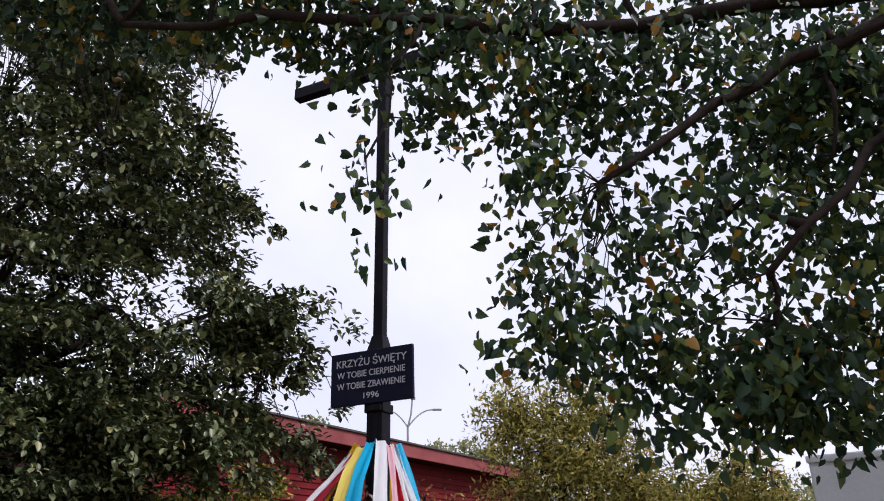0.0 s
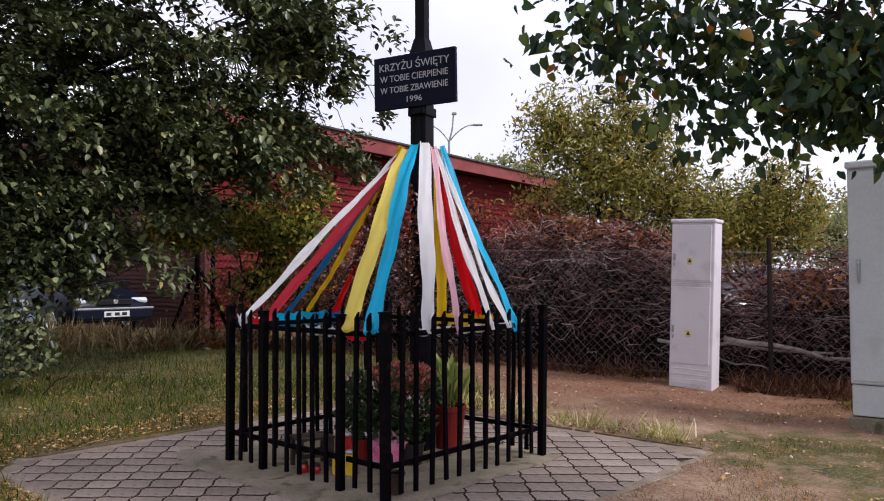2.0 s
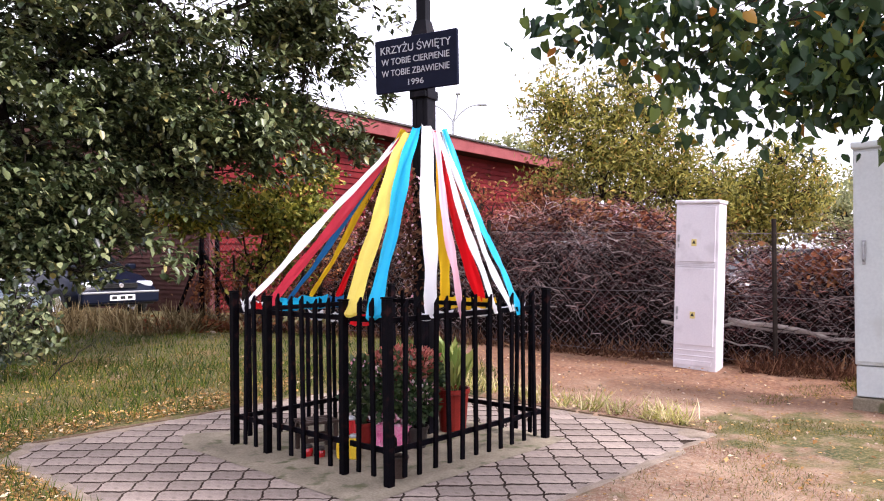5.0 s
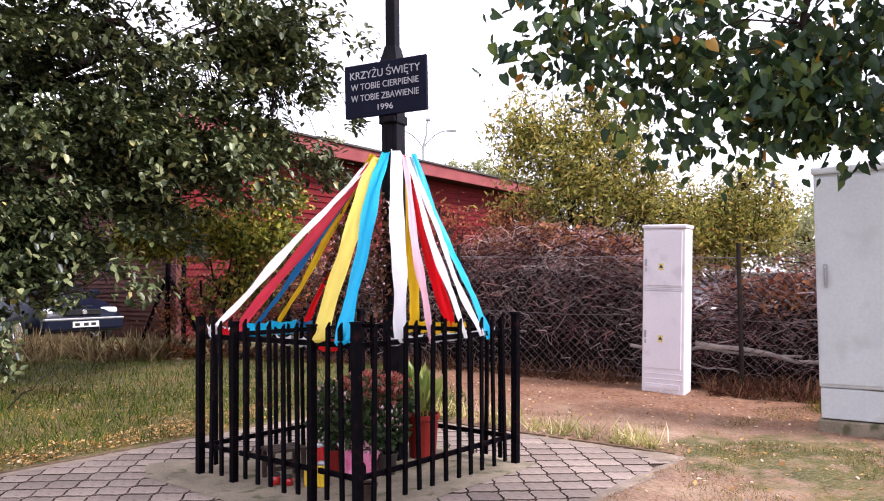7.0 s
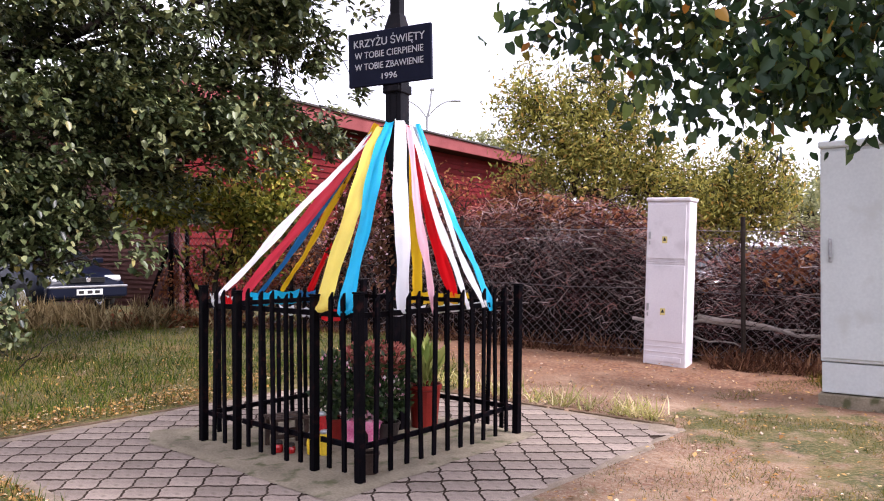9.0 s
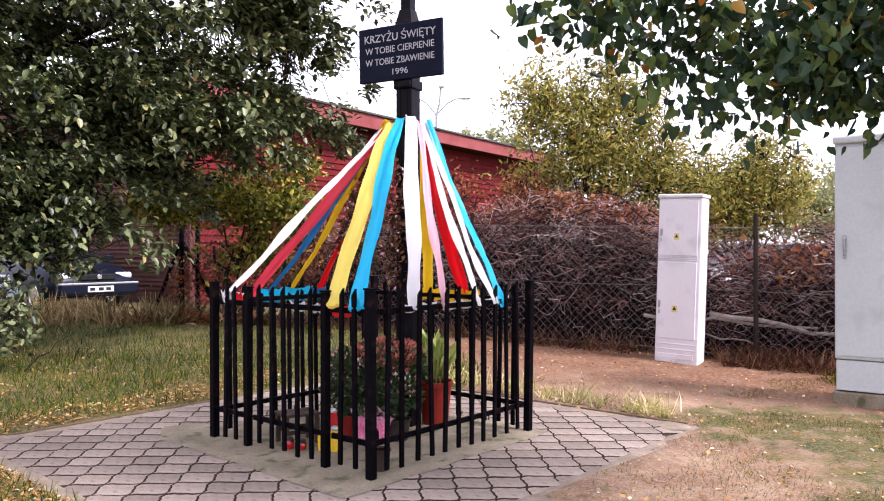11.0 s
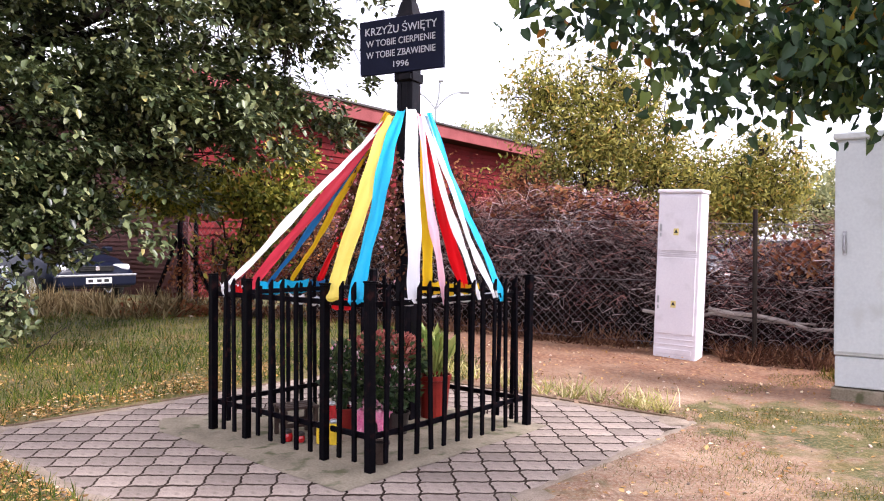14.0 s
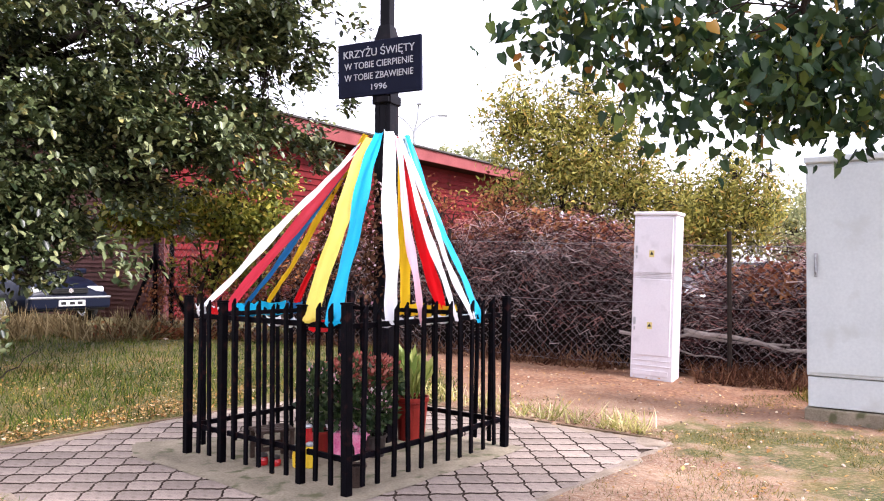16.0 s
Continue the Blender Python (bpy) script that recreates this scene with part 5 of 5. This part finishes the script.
def build_trees():
    build_tree("tree", "large dark green broadleaved tree with drooping lower boughs", (-7.4, 10.2, 0.1), (-6.6, 10.2, 6.0), 0.24,
               # last blob, (-8.0, 7.0, 5.2): unseen foliage added to block sky light on the left
               [((-3.5, 10.0, 4.6), (2.2, 1.7, 2.1), 2.0), ((-6.4, 10.2, 6.4), (3.5, 2.8, 4.4), 6.8), ((-4.3, 9.2, 1.95), (0.5, 0.4, 0.28), 0.7), ((-4.8, 9.1, 1.75), (0.4, 0.35, 0.28), 0.9), ((-5.9, 9.4, 2.75), (2.0, 1.3, 1.35), 2.6), ((-4.0, 9.6, 3.0), (1.7, 1.2, 0.8), 1.4), ((-3.9, 10.2, 7.0), (1.6, 1.4, 1.6), 1.3), ((-2.7, 10.2, 3.3), (1.2, 0.8, 0.75), 0.8), ((-6.5, 9.4, 5.0), (3.0, 1.6, 3.2), 2.4), ((-5.35, 9.0, 1.95), (1.15, 0.7, 0.55), 2.1), ((-5.4, 9.8, 9.6), (2.9, 2.0, 2.2), 2.2), ((-5.6, 9.2, 1.7), (0.40, 0.35, 0.34), 0.9), ((-2.0, 10.2, 3.9), (0.8, 0.6, 0.8), 0.35), ((-3.9, 10.0, 3.2), (0.9, 0.6, 0.5), 0.7), ((-1.75, 10.2, 4.75), (0.5, 0.5, 0.6), 0.75), ((-8.0, 7.0, 5.2), (3.0, 2.0, 2.6), 2.4)],
               2900, 50, 0.10, 0.108, OVAL, L_LIME, 41, limbs=26, sprays=350, far_twigs=800, hollow=0.35)
    build_tree("tree", "broadleaved tree whose leafy boughs hang over the camera, some leaves yellow", (4.6, 1.4, 0.0), (3.9, 2.0, 4.0), 0.20,
               [((1.9, 3.5, 2.95), (1.0, 0.45, 0.85), 3.4), ((2.9, 3.5, 3.0), (0.85, 0.5, 0.85), 4.4), ((1.7, 3.6, 4.7), (1.6, 0.5, 0.5), 3.4), ((-0.3, 3.6, 4.65), (1.3, 0.5, 0.5), 5.2), ((-1.8, 3.8, 4.80), (0.9, 0.5, 0.5), 5.5), ((-2.6, 3.8, 5.2), (1.0, 0.6, 0.5), 3.5), ((3.1, 3.6, 4.3), (0.8, 0.5, 0.6), 1.8), ((1.6, 3.5, 3.95), (1.4, 0.5, 0.4), 3.4), ((0.5, 3.5, 4.0), (1.05, 0.5, 0.42), 2.4), ((-0.55, 3.6, 4.42), (0.85, 0.45, 0.26), 1.8),
                # (4.0, 1.5, 4.4): dense unseen crown added to shade the left pavement
                ((1.0, 3.4, 2.85), (0.55, 0.35, 0.5), 1.2), ((0.65, 3.4, 3.4), (0.35, 0.3, 0.4), 0.5), ((-0.12, 3.5, 3.25), (0.10, 0.10, 0.45), 0.30), ((1.5, 3.4, 2.17), (0.55, 0.3, 0.32), 2.0), ((2.1, 3.4, 2.20), (0.5, 0.3, 0.30), 2.0), ((0.9, 3.4, 2.42), (0.45, 0.22, 0.22), 0.8), ((4.0, 1.5, 4.4), (1.1, 1.0, 1.2), 22), ((2.6, 3.6, 3.75), (0.7, 0.4, 0.5), 3.6)],
               2350, 13, 0.088, 0.058, HEART, L_POPLAR, 42, limbs=30, droop=-0.9, twig_r=0.006, hollow=0.1, limb_r=0.03,
               boughs=(([(3.9, 2.0, 4.0), (3.0, 3.1, 4.32), (2.1, 3.3, 4.30), (1.0, 3.3, 4.10), (0.2, 3.3, 4.12), (-0.7, 3.4, 4.25), (-1.5, 3.5, 4.2)], 0.06), ([(2.9, 3.1, 4.28), (2.3, 3.2, 3.95), (1.6, 3.2, 3.55), (1.05, 3.2, 3.15)], 0.045), ([(3.6, 2.4, 3.9), (3.0, 3.0, 3.6), (2.4, 3.2, 3.35), (1.7, 3.1, 2.6)], 0.045), ([(2.35, 3.2, 4.0), (2.28, 3.2, 3.7), (2.2, 3.2, 3.3)], 0.02), ([(0.2, 3.3, 4.12), (-0.05, 3.25, 3.7), (-0.1, 3.2, 3.1)], 0.012)))
    build_tree("shrub", "tall yellowing shrub with olive and gold leaves behind the brushwood", (2.7, 11.4, 0.15), (2.5, 11.4, 2.2), 0.05,
               [((2.45, 11.3, 2.75), (1.25, 1.0, 1.2), 4), ((1.85, 11.3, 3.55), (0.75, 0.6, 0.8), 1.0), ((2.9, 11.3, 3.6), (0.7, 0.6, 0.7), 0.9), ((3.3, 11.2, 2.4), (0.9, 0.8, 0.95), 2.0), ((1.6, 11.2, 2.1), (0.55, 0.6, 0.7), 0.9)],
               560, 40, 0.12, 0.095, LANCE, L_OLIVE, 43, limbs=14, category="shrub", stems=5, droop=-0.1, hollow=0.0)
    build_tree("shrub", "lower green and yellow shrub behind the white cabinet", (5.0, 12.0, 0.15), (5.0, 12.0, 1.7), 0.045,
               [((4.5, 12.0, 2.1), (1.1, 0.8, 0.8), 3), ((5.25, 12.0, 2.3), (0.75, 0.7, 0.85), 2.2)],
               400, 40, 0.14, 0.095, LANCE, L_OLIVE, 44, limbs=9, category="shrub", stems=4, droop=-0.1, hollow=0.0)
    build_tree("shrub", "green and yellow bush growing before the red building", (-2.9, 11.9, 0.2), (-2.9, 11.9, 1.5), 0.045,
               [((-3.0, 11.8, 2.2), (1.35, 0.7, 0.48), 3), ((-2.3, 11.8, 2.0), (0.6, 0.55, 0.5), 1.3), ((-3.95, 11.6, 2.1), (0.65, 0.5, 0.42), 1.2), ((-2.7, 11.9, 1.35), (0.9, 0.5, 0.4), 0.7), ((-2.0, 11.8, 2.75), (0.45, 0.4, 0.3), 0.4)],
               330, 30, 0.11, 0.085, OVAL, L_BUSH, 45, limbs=9, category="shrub", stems=3, droop=-0.2, hollow=0.0)
    build_tree("shrub", "thin reddish shrub with half-bare stems behind the cross", (-0.6, 11.2, 0.2), (-0.6, 11.2, 1.7), 0.02,
               [((-1.0, 11.2, 1.5), (1.1, 0.5, 0.75), 3), ((0.3, 11.0, 1.6), (0.8, 0.5, 0.85), 2), ((1.4, 10.7, 2.1), (0.36, 0.3, 0.32), 2.8), ((0.45, 11.0, 2.2), (0.3, 0.3, 0.45), 0.9)],
               220, 18, 0.14, 0.055, DIAMOND, L_RUST, 46, limbs=22, category="shrub", stems=9, droop=-0.1, hollow=0.0)
    build_tree("shrub", "low rusty undergrowth at the foot of the building", (-3.3, 12.9, 0.2), (-3.3, 12.9, 1.0), 0.015,
               [((-3.5, 12.9, 0.85), (0.9, 0.3, 0.65), 1.6), ((-2.2, 12.3, 0.8), (0.9, 0.4, 0.6), 1.6)], 130, 26, 0.12, 0.065, DIAMOND, L_RUST, 48, limbs=12, category="shrub", stems=6, hollow=0.0)
    build_tree("shrub", "small dark sapling in the rough grass", (-4.5, 8.0, 0.0), (-4.45, 8.0, 0.7), 0.012,
               [((-4.5, 8.0, 0.65), (0.5, 0.4, 0.4), 1)], 70, 16, 0.09, 0.075, OVAL, L_LIME, 47, limbs=5, category="shrub", stems=3, hollow=0.0)
    for n, (x, y, h, r) in enumerate(((4.0, 82, 14.6, 1.8), (7.2, 84, 14.8, 2.4), (-9.2, 82, 17.2, 2.0), (9.6, 84, 14.2, 2.2), (12.5, 84, 13.4, 3.0), (20.6, 40, 5.8, 2.6), (24.5, 42, 6.4, 3.0), (16.5, 44, 4.9, 2.6), (29, 46, 6.6, 3.0), (12.0, 46, 4.4, 2.4))):
        build_tree("tree", "distant pale green tree beyond the car park", (x, y, 0), (x, y, h * 0.7), 0.16, [((x, y, h * 0.62), (r, r, h * 0.38), 1)], 150, 40, h * 0.035, 0.05 * h ** 0.8, DIAMOND, L_FAR, 60 + n, limbs=8, hollow=0.1)


build_trees()


# ---- street lamp ----
def build_lamp():
    lamp = thing("street_lamp", "tall grey street lamp with curved arms far beyond the building", "street lamp", pose(0.54, 60.0, 0))
    bm = bmesh.new()
    tube(bm, [(0, 0, 0), (0, 0, 6), (0, 0, 12.0), (0.25, 0, 13.0), (0.35, 0, 14.2)], [0.14, 0.11, 0.09, 0.07, 0.06], 8)
    part("pole", bm, M_LAMP, lamp)
    for s, ln in ((-1, 1.7), (1, 1.9)):
        bm = bmesh.new()
        tube(bm, [(s * ln * k / 8, 0, 12.0 + 1.35 * (1 - (1 - k / 8) ** 2)) for k in range(9)], 0.05, 6)
        part("arm", bm, M_LAMP, lamp)
        bm = bmesh.new()
        box(bm, min(s * ln, s * (ln + 0.75)), max(s * ln, s * (ln + 0.75)), -0.15, 0.15, 13.28, 13.42, bevel=0.05)
        part("lamp_head", bm, M_LAMP, lamp)
    bm = bmesh.new()
    box(bm, 0.22, 0.60, -0.15, 0.15, 14.15, 14.35, bevel=0.05)
    part("lamp_head", bm, M_LAMP, lamp)


build_lamp()


# ---- turf, weeds and litter ----
def turf_points(n, rng, x0, x1, y0, y1, keep):
    x, y = x0 + (x1 - x0) * rng.random(n), y0 + (y1 - y0) * rng.random(n)
    ok = keep(x, y) & ~paved(x, y, 0.03)
    x, y = x[ok], y[ok]
    return np.stack((x, y, ground_height(x, y) - 0.005), 1)


def blades(name, label, pts, size, lean, mat, rng, category="grass", shape=BLADE):
    n = len(pts)
    way = rng.normal(size=(n, 3)) * lean
    way[:, 2] = np.abs(way[:, 2]) + 0.8
    ob = new(name, scatter(name, pts, way, size * (0.5 + rng.random(n)), shape, mat, rng))
    return tagged(ob, label, category, kind="stuff")


def build_turf():
    rng = np.random.default_rng(77)
    lawn = lambda x, y: rng.random(len(x)) > soil_share(x, y) * 1.3
    p = np.concatenate((turf_points(60000, rng, -7.5, 0.6, 3.2, 9.0, lawn), turf_points(36000, rng, -10, 1.0, 9.0, 14.0, lawn)))
    mood = np.array([noise.noise((a * 0.75, b * 0.75, 9.0)) + 0.6 * noise.noise((a * 2.6, b * 2.6, 3.0)) for a, b in p[:, :2]])
    middle = np.exp(-((p[:, 1] - 8.6) / 2.4) ** 2) * 0.5
    green = mood + middle + rng.normal(size=len(p)) * 0.15 > 0.10
    blades("grass", "short green autumn grass in patches", p[green], 0.085, 0.55, L_LUSH, rng)
    blades("grass", "short straw coloured autumn grass", p[~green], 0.055, 0.9, L_GRASS, rng)
    patch = lambda x, y: np.array([noise.noise((a * 1.3, b * 1.3, 4.0)) > 0.02 for a, b in zip(x, y)]) & (rng.random(len(x)) < np.clip((x - 0.7) / 1.6, 0.08, 1))
    p = turf_points(80000, rng, 0.9, 6.5, 3.0, 7.6, patch)
    fresh = rng.random(len(p)) < 0.4
    blades("grass", "sparse trodden grass in patches on bare soil", p[~fresh], 0.036, 0.9, L_GRASS, rng)
    blades("grass", "short green grass coming up on bare soil", p[fresh], 0.032, 0.9, L_LUSH, rng)
    s = rng.random(900)
    u, v = 1.80 + 0.03 + np.abs(rng.normal(size=900)) * 0.13, 1.0 - 2.55 * s
    clump = np.sin(v * 9) + np.sin(v * 23 + 1) > -0.4
    q = [yard(a, b) for a, b, c in zip(u, v, clump) if c]
    p = np.array([(a.x, a.y, float(ground_height(a.x, a.y)) - 0.005) for a in q])
    blades("tall_grass", "light green and straw coloured grass tufts along the kerb", p, 0.15, 0.95, L_TALL, rng)
    q = [on_line(1.0 + 9.3 * rng.random(), -0.05 - 0.35 * rng.random() ** 2 + 0.2) for _ in range(3000)]
    q += [on_line(7.8 + 2.6 * rng.random(), -0.5 * rng.random() + 0.15) for _ in range(1700)]
    q = [a for a in q if (a - Vector((2.80, 8.62, a.z))).length > 0.52]
    p = np.array([tuple(a) for a in q])
    blades("dry_weeds", "dry brown weeds along the foot of the brushwood", p, 0.20, 1.5, L_DRY, rng, "weeds")
    p = turf_points(5200, rng, -8.5, -3.0, 11.6, 13.8, lambda x, y: np.array([noise.noise((a * 1.6, b * 1.6, 2.0)) > 0.0 for a, b in zip(x, y)]))
    blades("dry_weeds", "rough straw coloured weeds before the parked car", p, 0.34, 0.75, L_STRAW, rng, "weeds")
    p = np.stack((-3.7 + rng.normal(size=900) * 0.55, 12.35 + rng.normal(size=900) * 0.18, 0.2 + np.abs(rng.normal(size=900)) * 0.09), 1)
    ob = new("leaf_heap", scatter("leaf_heap", p, rng.normal(size=(900, 3)) * (1, 1, 0.4), 0.06 + 0.05 * rng.random(900), DIAMOND, L_RUST, rng))
    tagged(ob, "heap of rusty dead leaves and twigs in the grass", "leaf heap", kind="stuff")
    q = [(x, y, ground_height(x, y)) for x, y in zip(3.9 + 0.9 * rng.random(900), 6.7 + 0.9 * rng.random(900))]
    blades("grass", "green grass beside the grey cabinet", np.array(q), 0.10, 0.6, L_GRASS, rng)
    pts = [turf_points(9000, rng, -6.5, 1.2, 3.0, 9.5, lambda x, y: rng.random(len(x)) < 0.25 + 0.75 * np.exp(-np.maximum(0, 6.9 - y + 0.25 * (x + 2)) ** 2 * 0.4)),
           turf_points(4200, rng, 0.6, 5.2, 3.0, 9.2, lambda x, y: rng.random(len(x)) < 0.4),
           turf_points(6500, rng, -3.6, -1.0, 3.0, 4.9, lambda x, y: x == x),
           turf_points(6500, rng, -4.2, -1.4, 5.2, 8.2, lambda x, y: paved(x, y, 0.6))]
    p = np.concatenate(pts)
    p[:, 2] += 0.012 + 0.02 * rng.random(len(p))
    way = rng.normal(size=(len(p), 3))
    way[:, 2] *= 0.3
    ob = new("fallen_leaves", scatter("fallen_leaves", p, way, 0.018 + 0.030 * rng.random(len(p)), DIAMOND, L_LITTER, rng, roll=False))
    tagged(ob, "dry yellow and brown fallen leaves", "leaf litter", kind="stuff")
    bm = bmesh.new()
    p = turf_points(1300, rng, 0.8, 5.0, 3.2, 9.2, lambda x, y: rng.random(len(x)) < 0.8)
    for q in p:
        r = 0.004 + 0.017 * rng.random() ** 3
        bmesh.ops.create_icosphere(bm, subdivisions=1, radius=r, matrix=Matrix.LocRotScale(Vector(q) + Vector((0, 0, 0.006)), Euler(rng.random(3) * 6), (1, 0.7 + 0.3 * rng.random(), 0.6)))
    tagged(solid("stones", bm, M_STONE, "small pale stones and soil crumbs on the bare ground", "stones"), kind="stuff")
    for x, y, r in ((-4.3, 12.0, 0.06), (-3.6, 11.9, 0.05), (-5.3, 9.6, 0.07)):
        bm = bmesh.new()
        bmesh.ops.create_icosphere(bm, subdivisions=3, radius=r)
        for v in bm.verts:
            v.co *= 1 + 0.22 * noise.noise(v.co * 6 + Vector((x, y, 0)))
            v.co.z *= 0.6
        solid("stone", bm, M_STONE, "pale rough stone lying in the grass", "stone", pose(x, y, float(ground_height(x, y)) + r * 0.25), smooth=True)


build_turf()


# ---- pavement, its pieces last ----
def build_pavement():
    outline = [(PAVE_U0, PAVE_V0), (PAVE_V0 + 3.4, PAVE_V0), (PAVE_U1, PAVE_U1 - 3.4), (PAVE_U1, PAVE_V1), (PAVE_V1 - 3.75, PAVE_V1), (PAVE_U0, PAVE_U0 + 3.75)]
    bm = bmesh.new()
    inset = [((u + 0.13) * 0.968 - 0.13, (v - 0.14) * 0.968 + 0.14) for u, v in outline]
    lo = [bm.verts.new(yard(u, v, -0.10)) for u, v in inset]
    hi = [bm.verts.new(yard(u, v, -0.012)) for u, v in inset]
    bm.faces.new(hi)
    bm.faces.new(lo[::-1])
    for k in range(len(lo)):
        j = (k + 1) % len(lo)
        bm.faces.new((lo[k], lo[j], hi[j], hi[k]))
    me = meshed("pavement", bm, M_SAND_AND_SHADE)
    pave = tagged(new("pavement", me), "square of zigzag concrete pavers with sandy joints round the fence", "pavement", kind="structure")
    bm = bmesh.new()
    pad = [(-1.12, -0.92), (0.92, -0.93), (0.93, 0.95), (-0.2, 1.0), (-0.86, 1.42), (-1.08, 1.05)]
    ring = []
    for k, (a, b) in enumerate(zip(pad, pad[1:] + pad[:1])):
        a, b = Vector(a), Vector(b)
        for i in range(8):
            p = a.lerp(b, i / 8)
            w = 0.035 * noise.noise((p.x * 4, p.y * 4, 1.0)) + 0.02 * noise.noise((p.x * 13, p.y * 13, 2.0))
            ring.append((p.x * (1 + w), p.y * (1 + w)))
    hi = [bm.verts.new(yard(u, v, 0.003)) for u, v in ring]
    inn = [bm.verts.new(yard(u * 0.93, v * 0.93, 0.011)) for u, v in ring]
    for k in range(len(hi)):
        j = (k + 1) % len(hi)
        bm.faces.new((hi[k], hi[j], inn[j], inn[k]))
    bm.faces.new(inn)
    ob = part("concrete_pad", bm, M_PAD, pave, "rough stained concrete pad")
    for a, b in ((outline[3], outline[4]), (outline[2], outline[3])):
        a, b = Vector(a), Vector(b)
        n = max(1, round((b - a).length / 0.98))
        for i in range(n):
            p, q = a.lerp(b, i / n), a.lerp(b, (i + 1) / n)
            d = q - p
            bm = bmesh.new()
            box(bm, 0.004, d.length - 0.004, -0.013, 0.013, -0.12, 0.011, bevel=0.005)
            e = part("edging", bm, M_KERB, pave)
            e.matrix_basis = YARD @ pose(p.x, p.y, 0.0, 0, 0, math.degrees(math.atan2(d.y, d.x)))
    for name, label, mat, a, b, w, z in (("haunch", "pale mortar haunch along the edge", M_EDGE, (-1.0, PAVE_V0), (PAVE_V0 + 3.5, PAVE_V0), 0.10, -0.001), ("kerb_fill", "earth washed in along the kerb", M_EDGE, (PAVE_U1 - 0.07, -1.55), (PAVE_U1 - 0.07, PAVE_V1 - 0.03), 0.085, -0.003), ("kerb_fill", "earth washed in along the kerb", M_EDGE, (PAVE_U1 - 0.03, PAVE_V1 - 0.07), (PAVE_V1 - 3.7, PAVE_V1 - 0.07), 0.085, -0.003), ("kerb_fill", "mortar filling the cut corner", M_EDGE, (1.56, -1.66), (1.80, -1.46), 0.13, 0.0), ("haunch", "earth washed over the edge", M_EDGE, (PAVE_U0, 1.75), (PAVE_U0, -1.0), 0.09, -0.001), ("haunch", "earth washed over the edge", M_EDGE, (PAVE_U0 + 0.02, 1.62), (PAVE_V1 - 3.72, PAVE_V1 + 0.02), 0.09, -0.001)):
        bm = bmesh.new()
        a, b = Vector(a), Vector(b)
        nrm = Vector((-(b - a).y, (b - a).x)).normalized()
        rows = []
        for i in range(41):
            p = a.lerp(b, i / 40)
            o = [w * (1 + 0.5 * noise.noise((p.x * 5 + s, p.y * 5, s))) for s in (1.0, 7.0)]
            rows.append([bm.verts.new(yard(*(p + nrm * o[0]), -0.02)), bm.verts.new(yard(*(p + nrm * o[0] * 0.8), z)), bm.verts.new(yard(*p, z + 0.004 + 0.003 * noise.noise((p.x * 9, p.y * 9, 0)))), bm.verts.new(yard(*(p - nrm * o[1] * 0.8), z)), bm.verts.new(yard(*(p - nrm * o[1]), -0.02))])
        for q, s in zip(rows, rows[1:]):
            for k in range(4):
                bm.faces.new((q[k], q[k + 1], s[k + 1], s[k]))
        part(name, bm, mat, pave, label, smooth=True)
    # one paver: straight sides broken by a zigzag that fits its neighbours
    sx, sy, gx, gy, amp = 0.200, 0.200, 0.0035, 0.0090, 0.0105
    edge = [(-0.5, 0.0), (-0.30, 1.0), (-0.10, 0.0), (0.10, 0.0), (0.30, -1.0), (0.5, 0.0)]
    bm = bmesh.new()
    loop = []
    for t, w in edge[:-1]:
        loop.append((t * (sx - 2 * gx), -sy / 2 + w * amp + gy))
    for t, w in edge[:-1]:
        loop.append((sx / 2 + w * amp - gx, t * (sy - 2 * gy)))
    for t, w in edge[::-1][:-1]:
        loop.append((t * (sx - 2 * gx), sy / 2 + w * amp - gy))
    for t, w in edge[::-1][:-1]:
        loop.append((-sx / 2 + w * amp + gx, t * (sy - 2 * gy)))
    lo = [bm.verts.new((x, y, -0.03)) for x, y in loop]
    mid = [bm.verts.new((x, y, -0.004)) for x, y in loop]
    top = [bm.verts.new((x * 0.965, y * 0.965, 0.0)) for x, y in loop]
    for r0, r1 in ((lo, mid), (mid, top)):
        for k in range(len(loop)):
            j = (k + 1) % len(loop)
            bm.faces.new((r0[k], r0[j], r1[j], r1[k]))
    bm.faces.new(top)
    paver = meshed("paver", bm, M_PAVER)
    paver.materials.append(M_SAND_AND_SHADE)
    for f in paver.polygons:
        if f.normal.z < 0.9:
            f.material_index = 1  # dark joint colour on the sides paints the shade of the crevice
    rng = np.random.default_rng(5)
    rot = pose(-0.35, 5.62, 0, 0, 0, 2.5)
    for i in range(-17, 18):
        for j in range(-17, 18):
            c = rot @ Vector((i * sx, j * sy, 0))
            u, v = (float(t) for t in to_yard(c.x, c.y))
            if not bool(paved(c.x, c.y, 0.0)) or (-0.9 < u < 0.72 and -0.72 < v < 0.75):
                continue
            p = new("paver", paver)
            p.parent = pave
            p.matrix_basis = Matrix.Translation((c.x, c.y, rng.normal() * 0.0008)) @ pose(0, 0, 0, rng.normal() * 0.3, rng.normal() * 0.3, 2.5 + rng.normal() * 0.5)


build_pavement()
